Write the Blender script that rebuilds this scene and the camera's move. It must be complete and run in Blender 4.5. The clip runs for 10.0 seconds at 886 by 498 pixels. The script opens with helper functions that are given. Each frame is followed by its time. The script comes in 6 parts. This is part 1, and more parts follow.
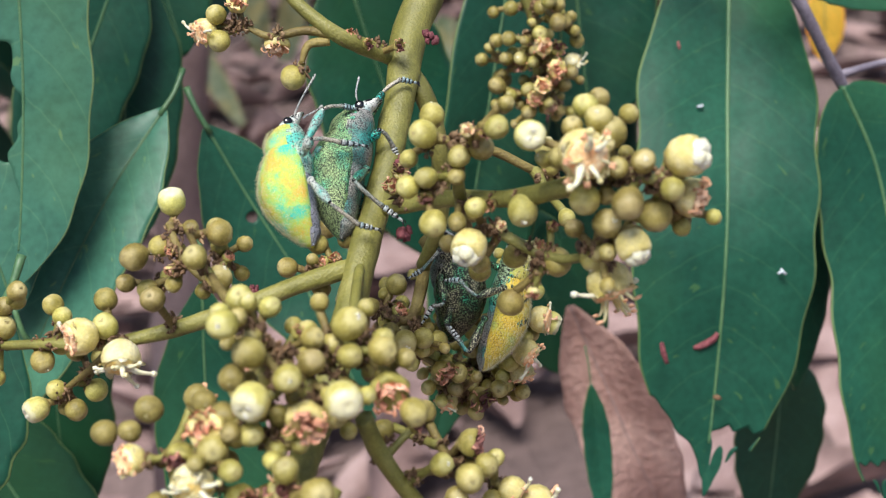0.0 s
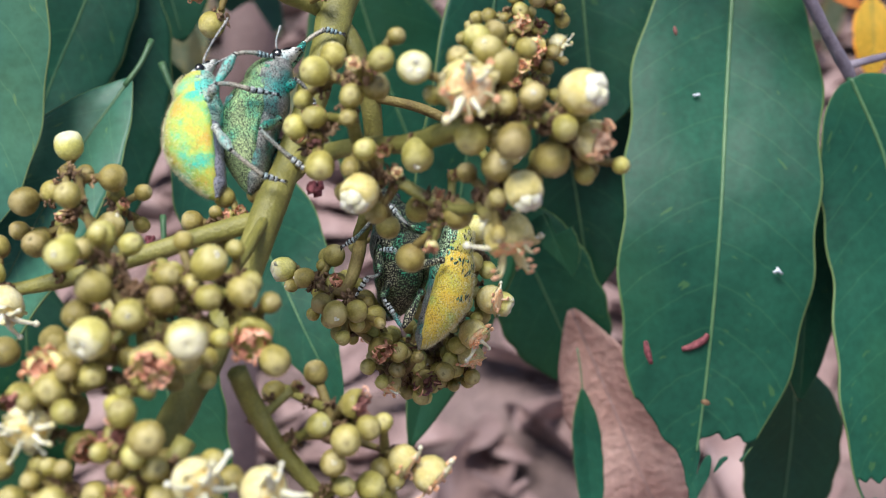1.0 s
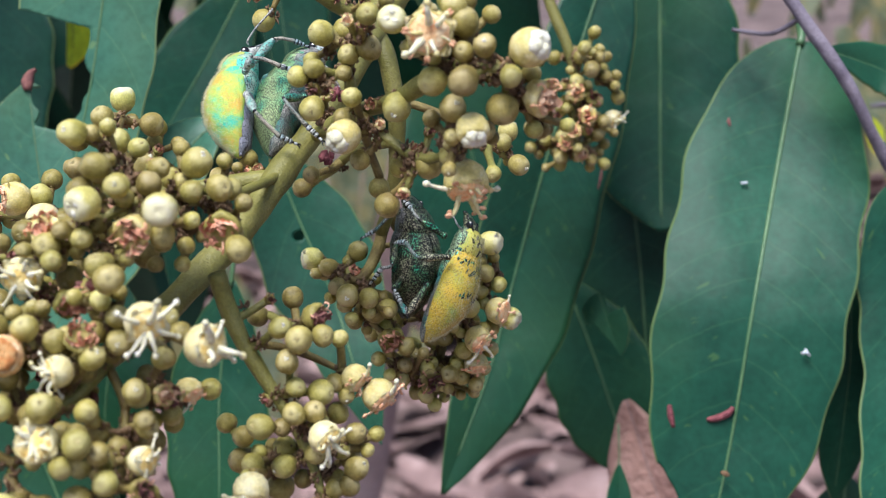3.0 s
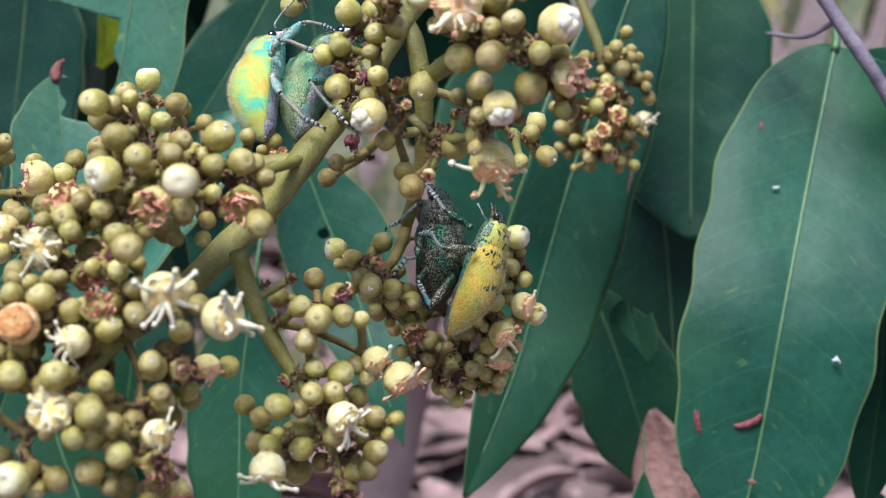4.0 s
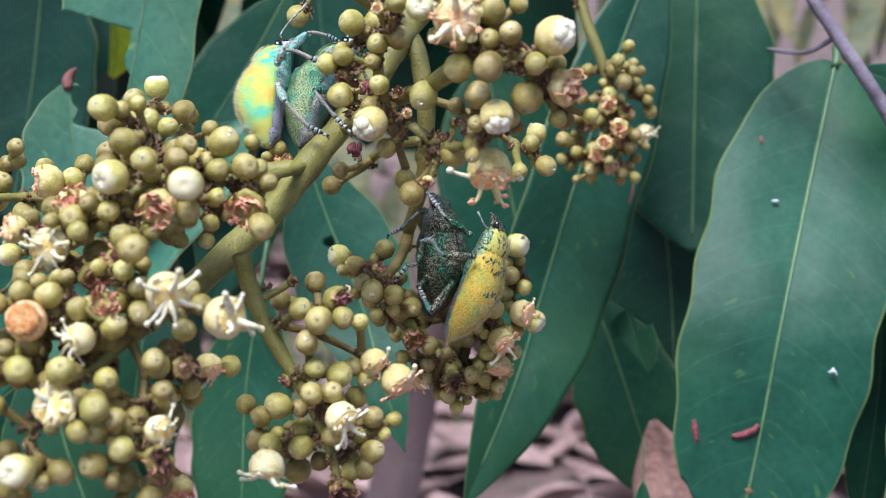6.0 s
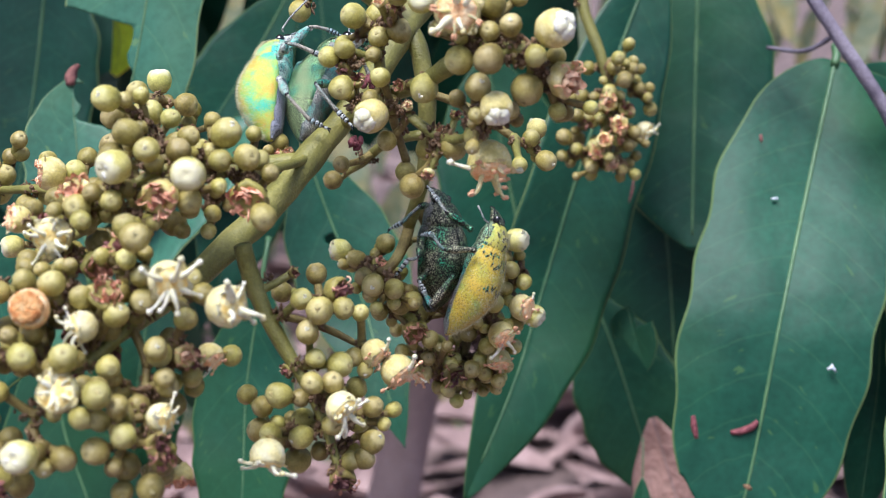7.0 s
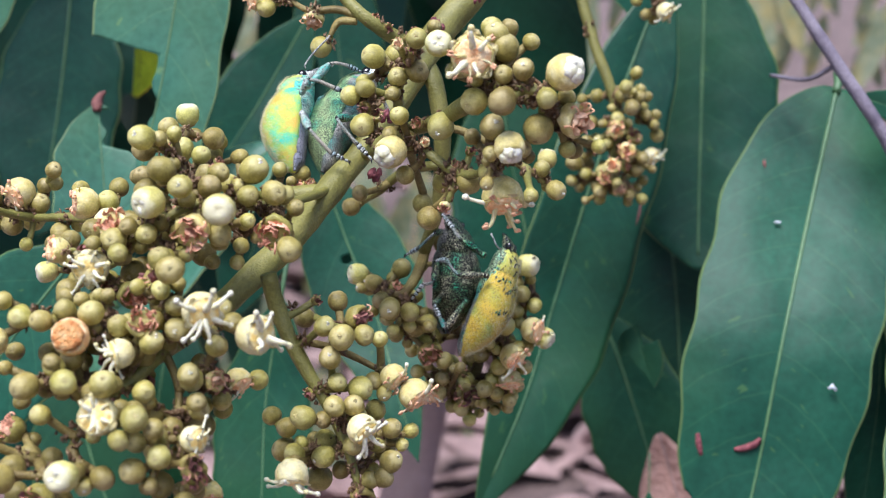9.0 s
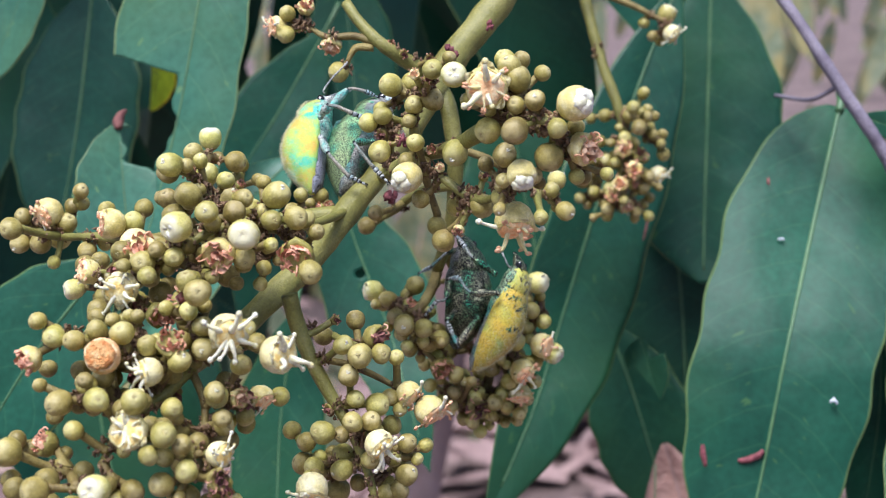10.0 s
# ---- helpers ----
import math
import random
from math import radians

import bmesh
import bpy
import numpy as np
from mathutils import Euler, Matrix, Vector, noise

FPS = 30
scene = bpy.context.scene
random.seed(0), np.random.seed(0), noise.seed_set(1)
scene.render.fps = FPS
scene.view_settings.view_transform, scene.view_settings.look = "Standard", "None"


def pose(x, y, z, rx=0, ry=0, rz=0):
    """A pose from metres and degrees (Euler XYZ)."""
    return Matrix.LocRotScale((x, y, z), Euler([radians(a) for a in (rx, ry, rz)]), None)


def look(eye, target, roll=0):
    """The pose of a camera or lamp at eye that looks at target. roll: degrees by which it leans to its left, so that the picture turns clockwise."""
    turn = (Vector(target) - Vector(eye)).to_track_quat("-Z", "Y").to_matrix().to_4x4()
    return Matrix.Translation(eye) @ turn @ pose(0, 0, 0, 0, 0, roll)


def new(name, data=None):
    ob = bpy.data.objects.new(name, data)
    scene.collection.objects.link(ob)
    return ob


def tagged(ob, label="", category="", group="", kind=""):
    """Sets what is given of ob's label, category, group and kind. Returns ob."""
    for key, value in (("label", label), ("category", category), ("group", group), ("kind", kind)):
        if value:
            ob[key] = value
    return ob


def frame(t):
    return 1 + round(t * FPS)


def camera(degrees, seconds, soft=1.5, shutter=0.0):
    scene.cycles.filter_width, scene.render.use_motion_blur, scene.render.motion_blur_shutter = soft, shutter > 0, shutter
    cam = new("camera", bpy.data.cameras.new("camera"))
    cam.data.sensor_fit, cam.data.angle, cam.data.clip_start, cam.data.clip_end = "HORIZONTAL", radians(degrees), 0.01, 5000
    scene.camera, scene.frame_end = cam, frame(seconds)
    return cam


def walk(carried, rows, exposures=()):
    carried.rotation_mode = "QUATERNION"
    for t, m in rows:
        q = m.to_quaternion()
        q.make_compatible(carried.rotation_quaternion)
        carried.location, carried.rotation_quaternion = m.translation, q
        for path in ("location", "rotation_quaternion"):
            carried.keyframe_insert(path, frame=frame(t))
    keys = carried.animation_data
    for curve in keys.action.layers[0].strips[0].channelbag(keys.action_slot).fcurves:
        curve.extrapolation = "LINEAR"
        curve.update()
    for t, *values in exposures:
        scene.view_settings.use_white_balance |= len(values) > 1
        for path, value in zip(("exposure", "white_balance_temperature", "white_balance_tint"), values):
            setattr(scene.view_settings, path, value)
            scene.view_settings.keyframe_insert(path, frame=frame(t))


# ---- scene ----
cam = camera(36.0, 10.0, soft=1.0)
# The shoot leans; all of it is laid out in centimetres in its own space.
SHOOT = pose(0, 0, 0.72, -14, 0, 0)
PATH = [
    (0, (-0.00705, -0.12489, 0.00824), (-0.00433, -0.10538, 0.00478), -9.9),
    (0.5, (0.00444, -0.12196, 0.00085), (0.00639, -0.10232, -0.00235), -9.9),
    (1, (0.00758, -0.12009, -0.00223), (0.00911, -0.10033, -0.00492), -8.7),
    (1.5, (0.01086, -0.12402, -0.0072), (0.01205, -0.10413, -0.00888), -6.6),
    (2, (0.01519, -0.12826, -0.01293), (0.01581, -0.10828, -0.01355), -5.2),
    (2.5, (0.01786, -0.13265, -0.01923), (0.01783, -0.11265, -0.01909), -3.8),
    (3, (0.02187, -0.13475, -0.02387), (0.02119, -0.11476, -0.02337), -2.8),
    (3.2, (0.02236, -0.13578, -0.02483), (0.02149, -0.11581, -0.02411), -2.4),
    (4.3, (0.02173, -0.13209, -0.0279), (0.02059, -0.11214, -0.027), -1.5),
    (4.5, (0.02156, -0.13311, -0.02733), (0.02041, -0.11316, -0.02647), -1.2),
    (5, (0.0236, -0.13554, -0.02751), (0.02239, -0.11561, -0.02652), -1.1),
    (6.5, (0.02318, -0.13539, -0.02918), (0.02192, -0.11546, -0.02804), -1.0),
    (7, (0.02341, -0.13616, -0.02965), (0.02215, -0.11623, -0.02847), -0.9),
    (7.5, (0.02373, -0.13805, -0.02875), (0.02245, -0.11813, -0.02756), -0.9),
    (8, (0.0233, -0.13967, -0.02817), (0.022, -0.11974, -0.02694), -0.8),
    (8.5, (0.02312, -0.1408, -0.02871), (0.02177, -0.12088, -0.0274), -0.6),
    (9, (0.02328, -0.14273, -0.028), (0.02189, -0.12282, -0.02671), -0.7),
    (9.5, (0.02349, -0.14505, -0.02723), (0.02202, -0.12515, -0.02592), -0.6),
    (10, (0.02299, -0.14804, -0.02657), (0.0215, -0.12814, -0.02523), -0.5),
]
walk(cam, [(t, SHOOT @ look(eye, target, roll)) for t, eye, target, roll in PATH], [(0, 0.98, 6280, 8), (1, 1.0, 6130, 9), (2.5, 1.0, 5980, 10), (4.5, 1.07, 5760, 13), (7, 1.13, 5740, 13), (10, 1.13, 5740, 13)])
cam.data.dof.use_dof = True
cam.data.dof.focus_distance = 0.135
cam.data.dof.aperture_fstop = 54

# ---------------------------------------------------------------- light
world = bpy.data.worlds.new("world")
scene.world = world
world.use_nodes = True
wn = world.node_tree
sky = wn.nodes.new("ShaderNodeTexSky")
sky.sky_type, sky.sun_disc = "NISHITA", False
sky.sun_elevation, sky.sun_rotation = radians(66), radians(200)
sky.air_density, sky.dust_density, sky.ozone_density = 1.0, 3.0, 1.0
wn.links.new(sky.outputs[0], wn.nodes["Background"].inputs[0])
wn.nodes["Background"].inputs[1].default_value = 0.071
sun = new("sun", bpy.data.lights.new("sun", "SUN"))
sun.data.energy, sun.data.angle, sun.data.color = 2.8, radians(30), (1.0, 0.95, 0.88)
sun.matrix_basis = look((-0.28, -0.79, 2.6), (0, 0, 0.72))

# ---------------------------------------------------------------- materials
CM = SHOOT @ Matrix.Diagonal((0.01, 0.01, 0.01, 1))


def ramp_stops(node, stops):
    el = node.color_ramp.elements
    while len(el) < len(stops):
        el.new(0.5)
    for e, (p, c) in zip(el, stops):
        e.position, e.color = p, (*c, 1)


def material(name, stops, rough=0.5, scale=400.0, fine=3000.0, bump=0.25, spec=0.5, metal=0.0, sheer=0.0, vary=0.12, coat=0.0, detail=5.0, depth=0.0004, grit=0.16):
    """Base colours along a noise at one scale, bump at a finer one, and a small change of value from object to object."""
    m = bpy.data.materials.new(name)
    m.use_nodes = True
    n, l = m.node_tree.nodes, m.node_tree.links
    p = n["Principled BSDF"]
    geo = n.new("ShaderNodeTexCoord")
    big = n.new("ShaderNodeTexNoise")
    big.inputs["Scale"].default_value, big.inputs["Detail"].default_value = scale, detail
    small = n.new("ShaderNodeTexNoise")
    small.inputs["Scale"].default_value, small.inputs["Detail"].default_value = fine, 4
    ramp = n.new("ShaderNodeValToRGB")
    ramp_stops(ramp, stops)
    info = n.new("ShaderNodeObjectInfo")
    hsv = n.new("ShaderNodeHueSaturation")
    span = n.new("ShaderNodeMapRange")
    span.inputs["To Min"].default_value, span.inputs["To Max"].default_value = 1 - vary, 1 + vary
    bm = n.new("ShaderNodeBump")
    bm.inputs["Strength"].default_value, bm.inputs["Distance"].default_value = bump, depth
    world_pos = n.new("ShaderNodeNewGeometry")
    for t in (big, small):
        l.new(world_pos.outputs["Position"], t.inputs["Vector"])
    l.new(big.outputs["Fac"], ramp.inputs["Fac"])
    mottle = n.new("ShaderNodeMapRange")
    mottle.inputs["From Min"].default_value, mottle.inputs["From Max"].default_value = 0.3, 0.7
    mottle.inputs["To Min"].default_value, mottle.inputs["To Max"].default_value = 1 - grit, 1 + grit
    l.new(small.outputs["Fac"], mottle.inputs["Value"])
    speckle = n.new("ShaderNodeMixRGB")
    speckle.blend_type = "MULTIPLY"
    speckle.inputs[0].default_value = 1.0
    l.new(ramp.outputs["Color"], speckle.inputs[1])
    l.new(mottle.outputs["Result"], speckle.inputs[2])
    l.new(speckle.outputs["Color"], hsv.inputs["Color"])
    l.new(info.outputs["Random"], span.inputs["Value"])
    l.new(span.outputs["Result"], hsv.inputs["Value"])
    l.new(hsv.outputs["Color"], p.inputs["Base Color"])
    l.new(small.outputs["Fac"], bm.inputs["Height"])
    l.new(bm.outputs["Normal"], p.inputs["Normal"])
    p.inputs["Roughness"].default_value, p.inputs["Metallic"].default_value = rough, metal
    p.inputs["Specular IOR Level"].default_value, p.inputs["Coat Weight"].default_value = spec, coat
    if sheer:
        p.inputs["Subsurface Weight"].default_value = sheer
        p.inputs["Subsurface Radius"].default_value = (0.0012, 0.0011, 0.0004)
        p.inputs["Subsurface Scale"].default_value = 0.8
    return m


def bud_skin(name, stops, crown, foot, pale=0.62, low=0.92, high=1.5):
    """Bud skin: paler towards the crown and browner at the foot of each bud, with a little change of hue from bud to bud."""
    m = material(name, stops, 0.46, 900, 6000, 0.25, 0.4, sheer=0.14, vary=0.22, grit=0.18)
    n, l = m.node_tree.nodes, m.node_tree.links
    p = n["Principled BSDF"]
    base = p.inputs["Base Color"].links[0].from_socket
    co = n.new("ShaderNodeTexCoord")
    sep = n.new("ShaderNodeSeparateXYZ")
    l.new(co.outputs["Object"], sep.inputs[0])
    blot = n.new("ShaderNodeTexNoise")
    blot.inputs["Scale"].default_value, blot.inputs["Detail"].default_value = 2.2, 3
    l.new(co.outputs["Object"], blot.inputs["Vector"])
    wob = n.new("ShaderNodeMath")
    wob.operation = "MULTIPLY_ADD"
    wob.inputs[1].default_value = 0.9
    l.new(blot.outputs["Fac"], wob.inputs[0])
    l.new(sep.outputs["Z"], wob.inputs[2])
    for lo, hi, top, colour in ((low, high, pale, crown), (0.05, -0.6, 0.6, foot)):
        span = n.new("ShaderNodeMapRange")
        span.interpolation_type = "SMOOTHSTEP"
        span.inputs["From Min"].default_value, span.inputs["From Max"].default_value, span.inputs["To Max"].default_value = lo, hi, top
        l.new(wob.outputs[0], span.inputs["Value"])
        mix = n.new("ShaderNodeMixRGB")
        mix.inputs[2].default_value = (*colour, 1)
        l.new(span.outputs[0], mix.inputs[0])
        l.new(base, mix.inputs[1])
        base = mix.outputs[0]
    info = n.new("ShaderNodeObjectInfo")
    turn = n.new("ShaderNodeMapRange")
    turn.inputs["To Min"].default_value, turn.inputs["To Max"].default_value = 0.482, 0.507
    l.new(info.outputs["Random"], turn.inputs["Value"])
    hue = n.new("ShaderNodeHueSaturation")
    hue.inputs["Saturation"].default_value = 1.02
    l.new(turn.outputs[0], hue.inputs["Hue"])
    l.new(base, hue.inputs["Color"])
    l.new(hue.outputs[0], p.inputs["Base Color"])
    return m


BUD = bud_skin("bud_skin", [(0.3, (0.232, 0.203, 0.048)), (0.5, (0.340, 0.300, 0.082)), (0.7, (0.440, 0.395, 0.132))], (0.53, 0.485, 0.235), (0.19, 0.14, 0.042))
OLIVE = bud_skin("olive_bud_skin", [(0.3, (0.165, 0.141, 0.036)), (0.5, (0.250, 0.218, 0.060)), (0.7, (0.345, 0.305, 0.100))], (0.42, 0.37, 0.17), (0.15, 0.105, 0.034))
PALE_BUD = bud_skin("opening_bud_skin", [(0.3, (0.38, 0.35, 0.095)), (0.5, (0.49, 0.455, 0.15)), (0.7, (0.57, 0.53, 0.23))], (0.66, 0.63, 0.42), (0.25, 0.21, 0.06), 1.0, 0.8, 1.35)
TIP = material("bud_tip", [(0.3, (0.25, 0.20, 0.08)), (0.5, (0.36, 0.31, 0.13)), (0.68, (0.46, 0.41, 0.20))], 0.55, 2500, 6000, 0.35, vary=0.3)
NECTAR = material("nectar_yellow", [(0.35, (0.80, 0.54, 0.14)), (0.5, (0.84, 0.67, 0.27)), (0.64, (0.87, 0.78, 0.46))], 0.42, 1400, 5000, 0.35, vary=0.08)
CALYX = material("calyx", [(0.3, (0.19, 0.135, 0.04)), (0.7, (0.29, 0.225, 0.075))], 0.6, 900, 5000, 0.4)
CREAM = material("cream_petal", [(0.3, (0.60, 0.51, 0.22)), (0.5, (0.69, 0.62, 0.33)), (0.68, (0.74, 0.69, 0.46))], 0.5, 900, 4000, 0.25, sheer=0.2, vary=0.06)
CUP = material("flower_cup", [(0.3, (0.48, 0.40, 0.12)), (0.5, (0.60, 0.51, 0.20)), (0.68, (0.69, 0.62, 0.33))], 0.48, 900, 5000, 0.25, sheer=0.2, vary=0.12)
WHITE = material("white_petal", [(0.3, (0.60, 0.57, 0.36)), (0.6, (0.71, 0.69, 0.55))], 0.48, 900, 4000, 0.2, sheer=0.2, vary=0.05)
PALE_DROP = material("dropping_white", [(0.3, (0.42, 0.46, 0.54)), (0.7, (0.62, 0.66, 0.72))], 0.7, 2500, 6000, 0.4)
ORANGE = material("orange_disc", [(0.34, (0.84, 0.42, 0.18)), (0.5, (0.88, 0.57, 0.29)), (0.66, (0.91, 0.74, 0.48))], 0.5, 1400, 5000, 0.45, vary=0.1)
BLUSH = material("blush_petal", [(0.3, (0.76, 0.40, 0.24)), (0.6, (0.84, 0.59, 0.40))], 0.55, 900, 4000, 0.3, vary=0.12)
RUST = material("rusty_disc", [(0.34, (0.74, 0.26, 0.07)), (0.5, (0.83, 0.42, 0.15)), (0.66, (0.88, 0.58, 0.28))], 0.7, 1800, 6000, 0.8, vary=0.1, depth=0.001)
ANTHER = material("anther", [(0.3, (0.64, 0.29, 0.15)), (0.6, (0.78, 0.46, 0.28))], 0.6, 1500, 6000, 0.4, vary=0.15)
WITHERED = material("withered_petal", [(0.3, (0.36, 0.14, 0.085)), (0.5, (0.60, 0.29, 0.19)), (0.66, (0.73, 0.45, 0.31))], 0.65, 1300, 5000, 0.5, vary=0.22)
DARKDRY = material("dark_dry", [(0.3, (0.10, 0.035, 0.04)), (0.6, (0.25, 0.10, 0.085))], 0.75, 1100, 5000, 0.5, vary=0.3)
STEM = material("green_stem", [(0.3, (0.125, 0.12, 0.028)), (0.5, (0.20, 0.19, 0.045)), (0.72, (0.275, 0.255, 0.08))], 0.5, 300, 4200, 0.35, vary=0.1, sheer=0.05, grit=0.17)
STALK = material("stalk", [(0.3, (0.115, 0.076, 0.024)), (0.5, (0.185, 0.142, 0.040)), (0.7, (0.25, 0.20, 0.064))], 0.6, 500, 4000, 0.4, vary=0.2)
BRACT = material("bract", [(0.3, (0.065, 0.034, 0.018)), (0.5, (0.155, 0.088, 0.044)), (0.7, (0.29, 0.20, 0.11))], 0.7, 1500, 6000, 0.5, vary=0.4)
SCAR = material("red_scar", [(0.3, (0.10, 0.02, 0.03)), (0.7, (0.25, 0.07, 0.08))], 0.7, 1500, 6000, 0.5)
BARK = material("twig_bark", [(0.3, (0.12, 0.10, 0.14)), (0.6, (0.24, 0.21, 0.26))], 0.7, 300, 2500, 0.5)
BLACK = material("eye_black", [(0.4, (0.004, 0.004, 0.005)), (0.6, (0.01, 0.01, 0.012))], 0.15, 900, 4000, 0.05, spec=0.8)
SOIL = material("soil", [(0.3, (0.062, 0.042, 0.039)), (0.5, (0.145, 0.10, 0.094)), (0.7, (0.25, 0.176, 0.167))], 0.9, 2.3, 60, 0.8, vary=0, depth=0.02, detail=9.0)
LITTER = material("dry_leaf", [(0.3, (0.145, 0.09, 0.084)), (0.5, (0.275, 0.182, 0.173)), (0.7, (0.42, 0.30, 0.287))], 0.75, 16, 500, 0.5, vary=0.3, depth=0.003)


def leaf_material(name, dark, light, sheen=0.42, glow=0.16, spec=0.28, fresh_part=0.5):
    """Waxy leaf: side veins and blotches follow the blade's own coordinates."""
    m = material(name, [(0.3, dark), (0.7, light)], sheen, 60, 900, 0.12, spec, vary=0.12)
    n, l = m.node_tree.nodes, m.node_tree.links
    p, out = n["Principled BSDF"], n["Material Output"]
    base = p.inputs["Base Color"].links[0].from_socket
    uv = n.new("ShaderNodeUVMap")
    sep = n.new("ShaderNodeSeparateXYZ")
    l.new(uv.outputs[0], sep.inputs[0])

    def maths(op, a, b):
        k = n.new("ShaderNodeMath")
        k.operation = op
        for i, v in enumerate((a, b)):
            if isinstance(v, (int, float)):
                k.inputs[i].default_value = v
            else:
                l.new(v, k.inputs[i])
        return k.outputs[0]

    side = maths("ABSOLUTE", sep.outputs[1], 0)
    lean = maths("ADD", maths("MULTIPLY", side, 0.075), maths("MULTIPLY", maths("MULTIPLY", side, side), 0.075))
    run = maths("SUBTRACT", sep.outputs[0], lean)
    wob = n.new("ShaderNodeTexNoise")
    wob.inputs["Scale"].default_value = 7
    l.new(uv.outputs[0], wob.inputs["Vector"])
    run = maths("ADD", run, maths("MULTIPLY", wob.outputs["Fac"], 0.014))
    tri = maths("PINGPONG", maths("MULTIPLY", run, 10), 0.5)
    vein = n.new("ShaderNodeMapRange")
    vein.inputs["From Min"].default_value, vein.inputs["From Max"].default_value = 0.0, 0.035
    vein.inputs["To Min"].default_value, vein.inputs["To Max"].default_value = 1.0, 0.0
    l.new(tri, vein.inputs["Value"])
    edge = n.new("ShaderNodeMapRange")
    edge.inputs["From Min"].default_value, edge.inputs["From Max"].default_value = 0.970, 0.988
    l.new(side, edge.inputs["Value"])
    pale = n.new("ShaderNodeMixRGB")
    pale.inputs[2].default_value = (light[0] * 2.6 + 0.03, light[1] * 1.9 + 0.03, light[2] * 1.5 + 0.01, 1)
    l.new(maths("MULTIPLY", vein.outputs[0], 0.20), pale.inputs[0])
    l.new(base, pale.inputs[1])
    margin = n.new("ShaderNodeMixRGB")
    margin.inputs[2].default_value = (light[0] * 3 + 0.14, light[1] * 1.5 + 0.13, light[2] + 0.04, 1)
    l.new(maths("MULTIPLY", edge.outputs[0], 0.7), margin.inputs[0])
    l.new(pale.outputs[0], margin.inputs[1])
    blot = n.new("ShaderNodeTexNoise")
    blot.inputs["Scale"].default_value, blot.inputs["Detail"].default_value = 1.0, 2.5
    pos, who, along = n.new("ShaderNodeNewGeometry"), n.new("ShaderNodeObjectInfo"), n.new("ShaderNodeCombineXYZ")
    l.new(maths("MULTIPLY", run, 34), along.inputs[0])
    l.new(maths("MULTIPLY", sep.outputs[1], 4.2), along.inputs[1])
    l.new(maths("MULTIPLY", who.outputs["Random"], 90), along.inputs[2])
    l.new(along.outputs[0], blot.inputs["Vector"])
    cut = n.new("ShaderNodeMapRange")
    cut.inputs["From Min"].default_value, cut.inputs["From Max"].default_value = 0.68, 0.73
    l.new(blot.outputs["Fac"], cut.inputs["Value"])
    spot = n.new("ShaderNodeMixRGB")
    spot.inputs[2].default_value = (light[0] * 2.5 + 0.02, light[1] * 1.6, light[2] * 0.9, 1)
    l.new(maths("MULTIPLY", cut.outputs[0], 0.6), spot.inputs[0])
    l.new(margin.outputs[0], spot.inputs[1])
    cloud = n.new("ShaderNodeTexNoise")
    cloud.inputs["Scale"].default_value, cloud.inputs["Detail"].default_value = 24, 4
    l.new(pos.outputs["Position"], cloud.inputs["Vector"])
    spread = n.new("ShaderNodeMapRange")
    spread.inputs["From Min"].default_value, spread.inputs["From Max"].default_value = 0.46, 0.68
    l.new(cloud.outputs["Fac"], spread.inputs["Value"])
    fresh = n.new("ShaderNodeMixRGB")
    fresh.inputs[2].default_value = (light[0] * 1.7, light[1] * 1.08, light[2] * 0.5, 1)
    l.new(maths("MULTIPLY", spread.outputs[0], fresh_part), fresh.inputs[0])
    l.new(spot.outputs[0], fresh.inputs[1])
    spot = fresh
    l.new(spot.outputs[0], p.inputs["Base Color"])
    swell = n.new("ShaderNodeTexNoise")
    swell.inputs["Scale"].default_value, swell.inputs["Detail"].default_value = 90, 1.5
    l.new(pos.outputs["Position"], swell.inputs["Vector"])
    wave = n.new("ShaderNodeBump")
    wave.inputs["Strength"].default_value, wave.inputs["Distance"].default_value = 0.3, 0.003
    l.new(swell.outputs["Fac"], wave.inputs["Height"])
    l.new(wave.outputs["Normal"], p.inputs["Normal"].links[0].from_node.inputs["Normal"])
    thin = n.new("ShaderNodeBsdfTranslucent")
    l.new(spot.outputs[0], thin.inputs["Color"])
    mix = n.new("ShaderNodeMixShader")
    mix.inputs[0].default_value = glow
    l.new(p.outputs[0], mix.inputs[1])
    l.new(thin.outputs[0], mix.inputs[2])
    l.new(mix.outputs[0], out.inputs["Surface"])
    return m


LEAF = leaf_material("leaf_green", (0.007, 0.050, 0.031), (0.016, 0.089, 0.053), 0.48, 0.16, 0.24)
LEAF_DARK = leaf_material("leaf_dark", (0.006, 0.045, 0.027), (0.013, 0.077, 0.044), 0.40, 0.12, 0.36)
# paler green, with part of the sky's sheen painted into the base colour
LEAF_PALE_SHEEN = leaf_material("leaf_pale_sheen", (0.032, 0.112, 0.076), (0.058, 0.172, 0.114), 0.36)
# yellow-green with a very bright base colour that paints sunlight onto the leaf
LEAF_SUN_PAINTED = leaf_material("leaf_sun_painted", (0.50, 0.64, 0.03), (0.66, 0.78, 0.07), 0.4, 0.45)
LEAF_YELLOW = leaf_material("leaf_yellow", (0.65, 0.42, 0.04), (0.75, 0.52, 0.08), 0.5, 0.4, 0.28, 0.2)
LEAF_ORANGE = leaf_material("leaf_orange", (0.62, 0.20, 0.04), (0.74, 0.32, 0.10), 0.5, 0.4, 0.2, 0.0)
DEAD = material("dead_leaf", [(0.3, (0.19, 0.098, 0.082)), (0.5, (0.40, 0.235, 0.20)), (0.7, (0.60, 0.39, 0.335))], 0.7, 55, 700, 0.5, vary=0.1, depth=0.002)
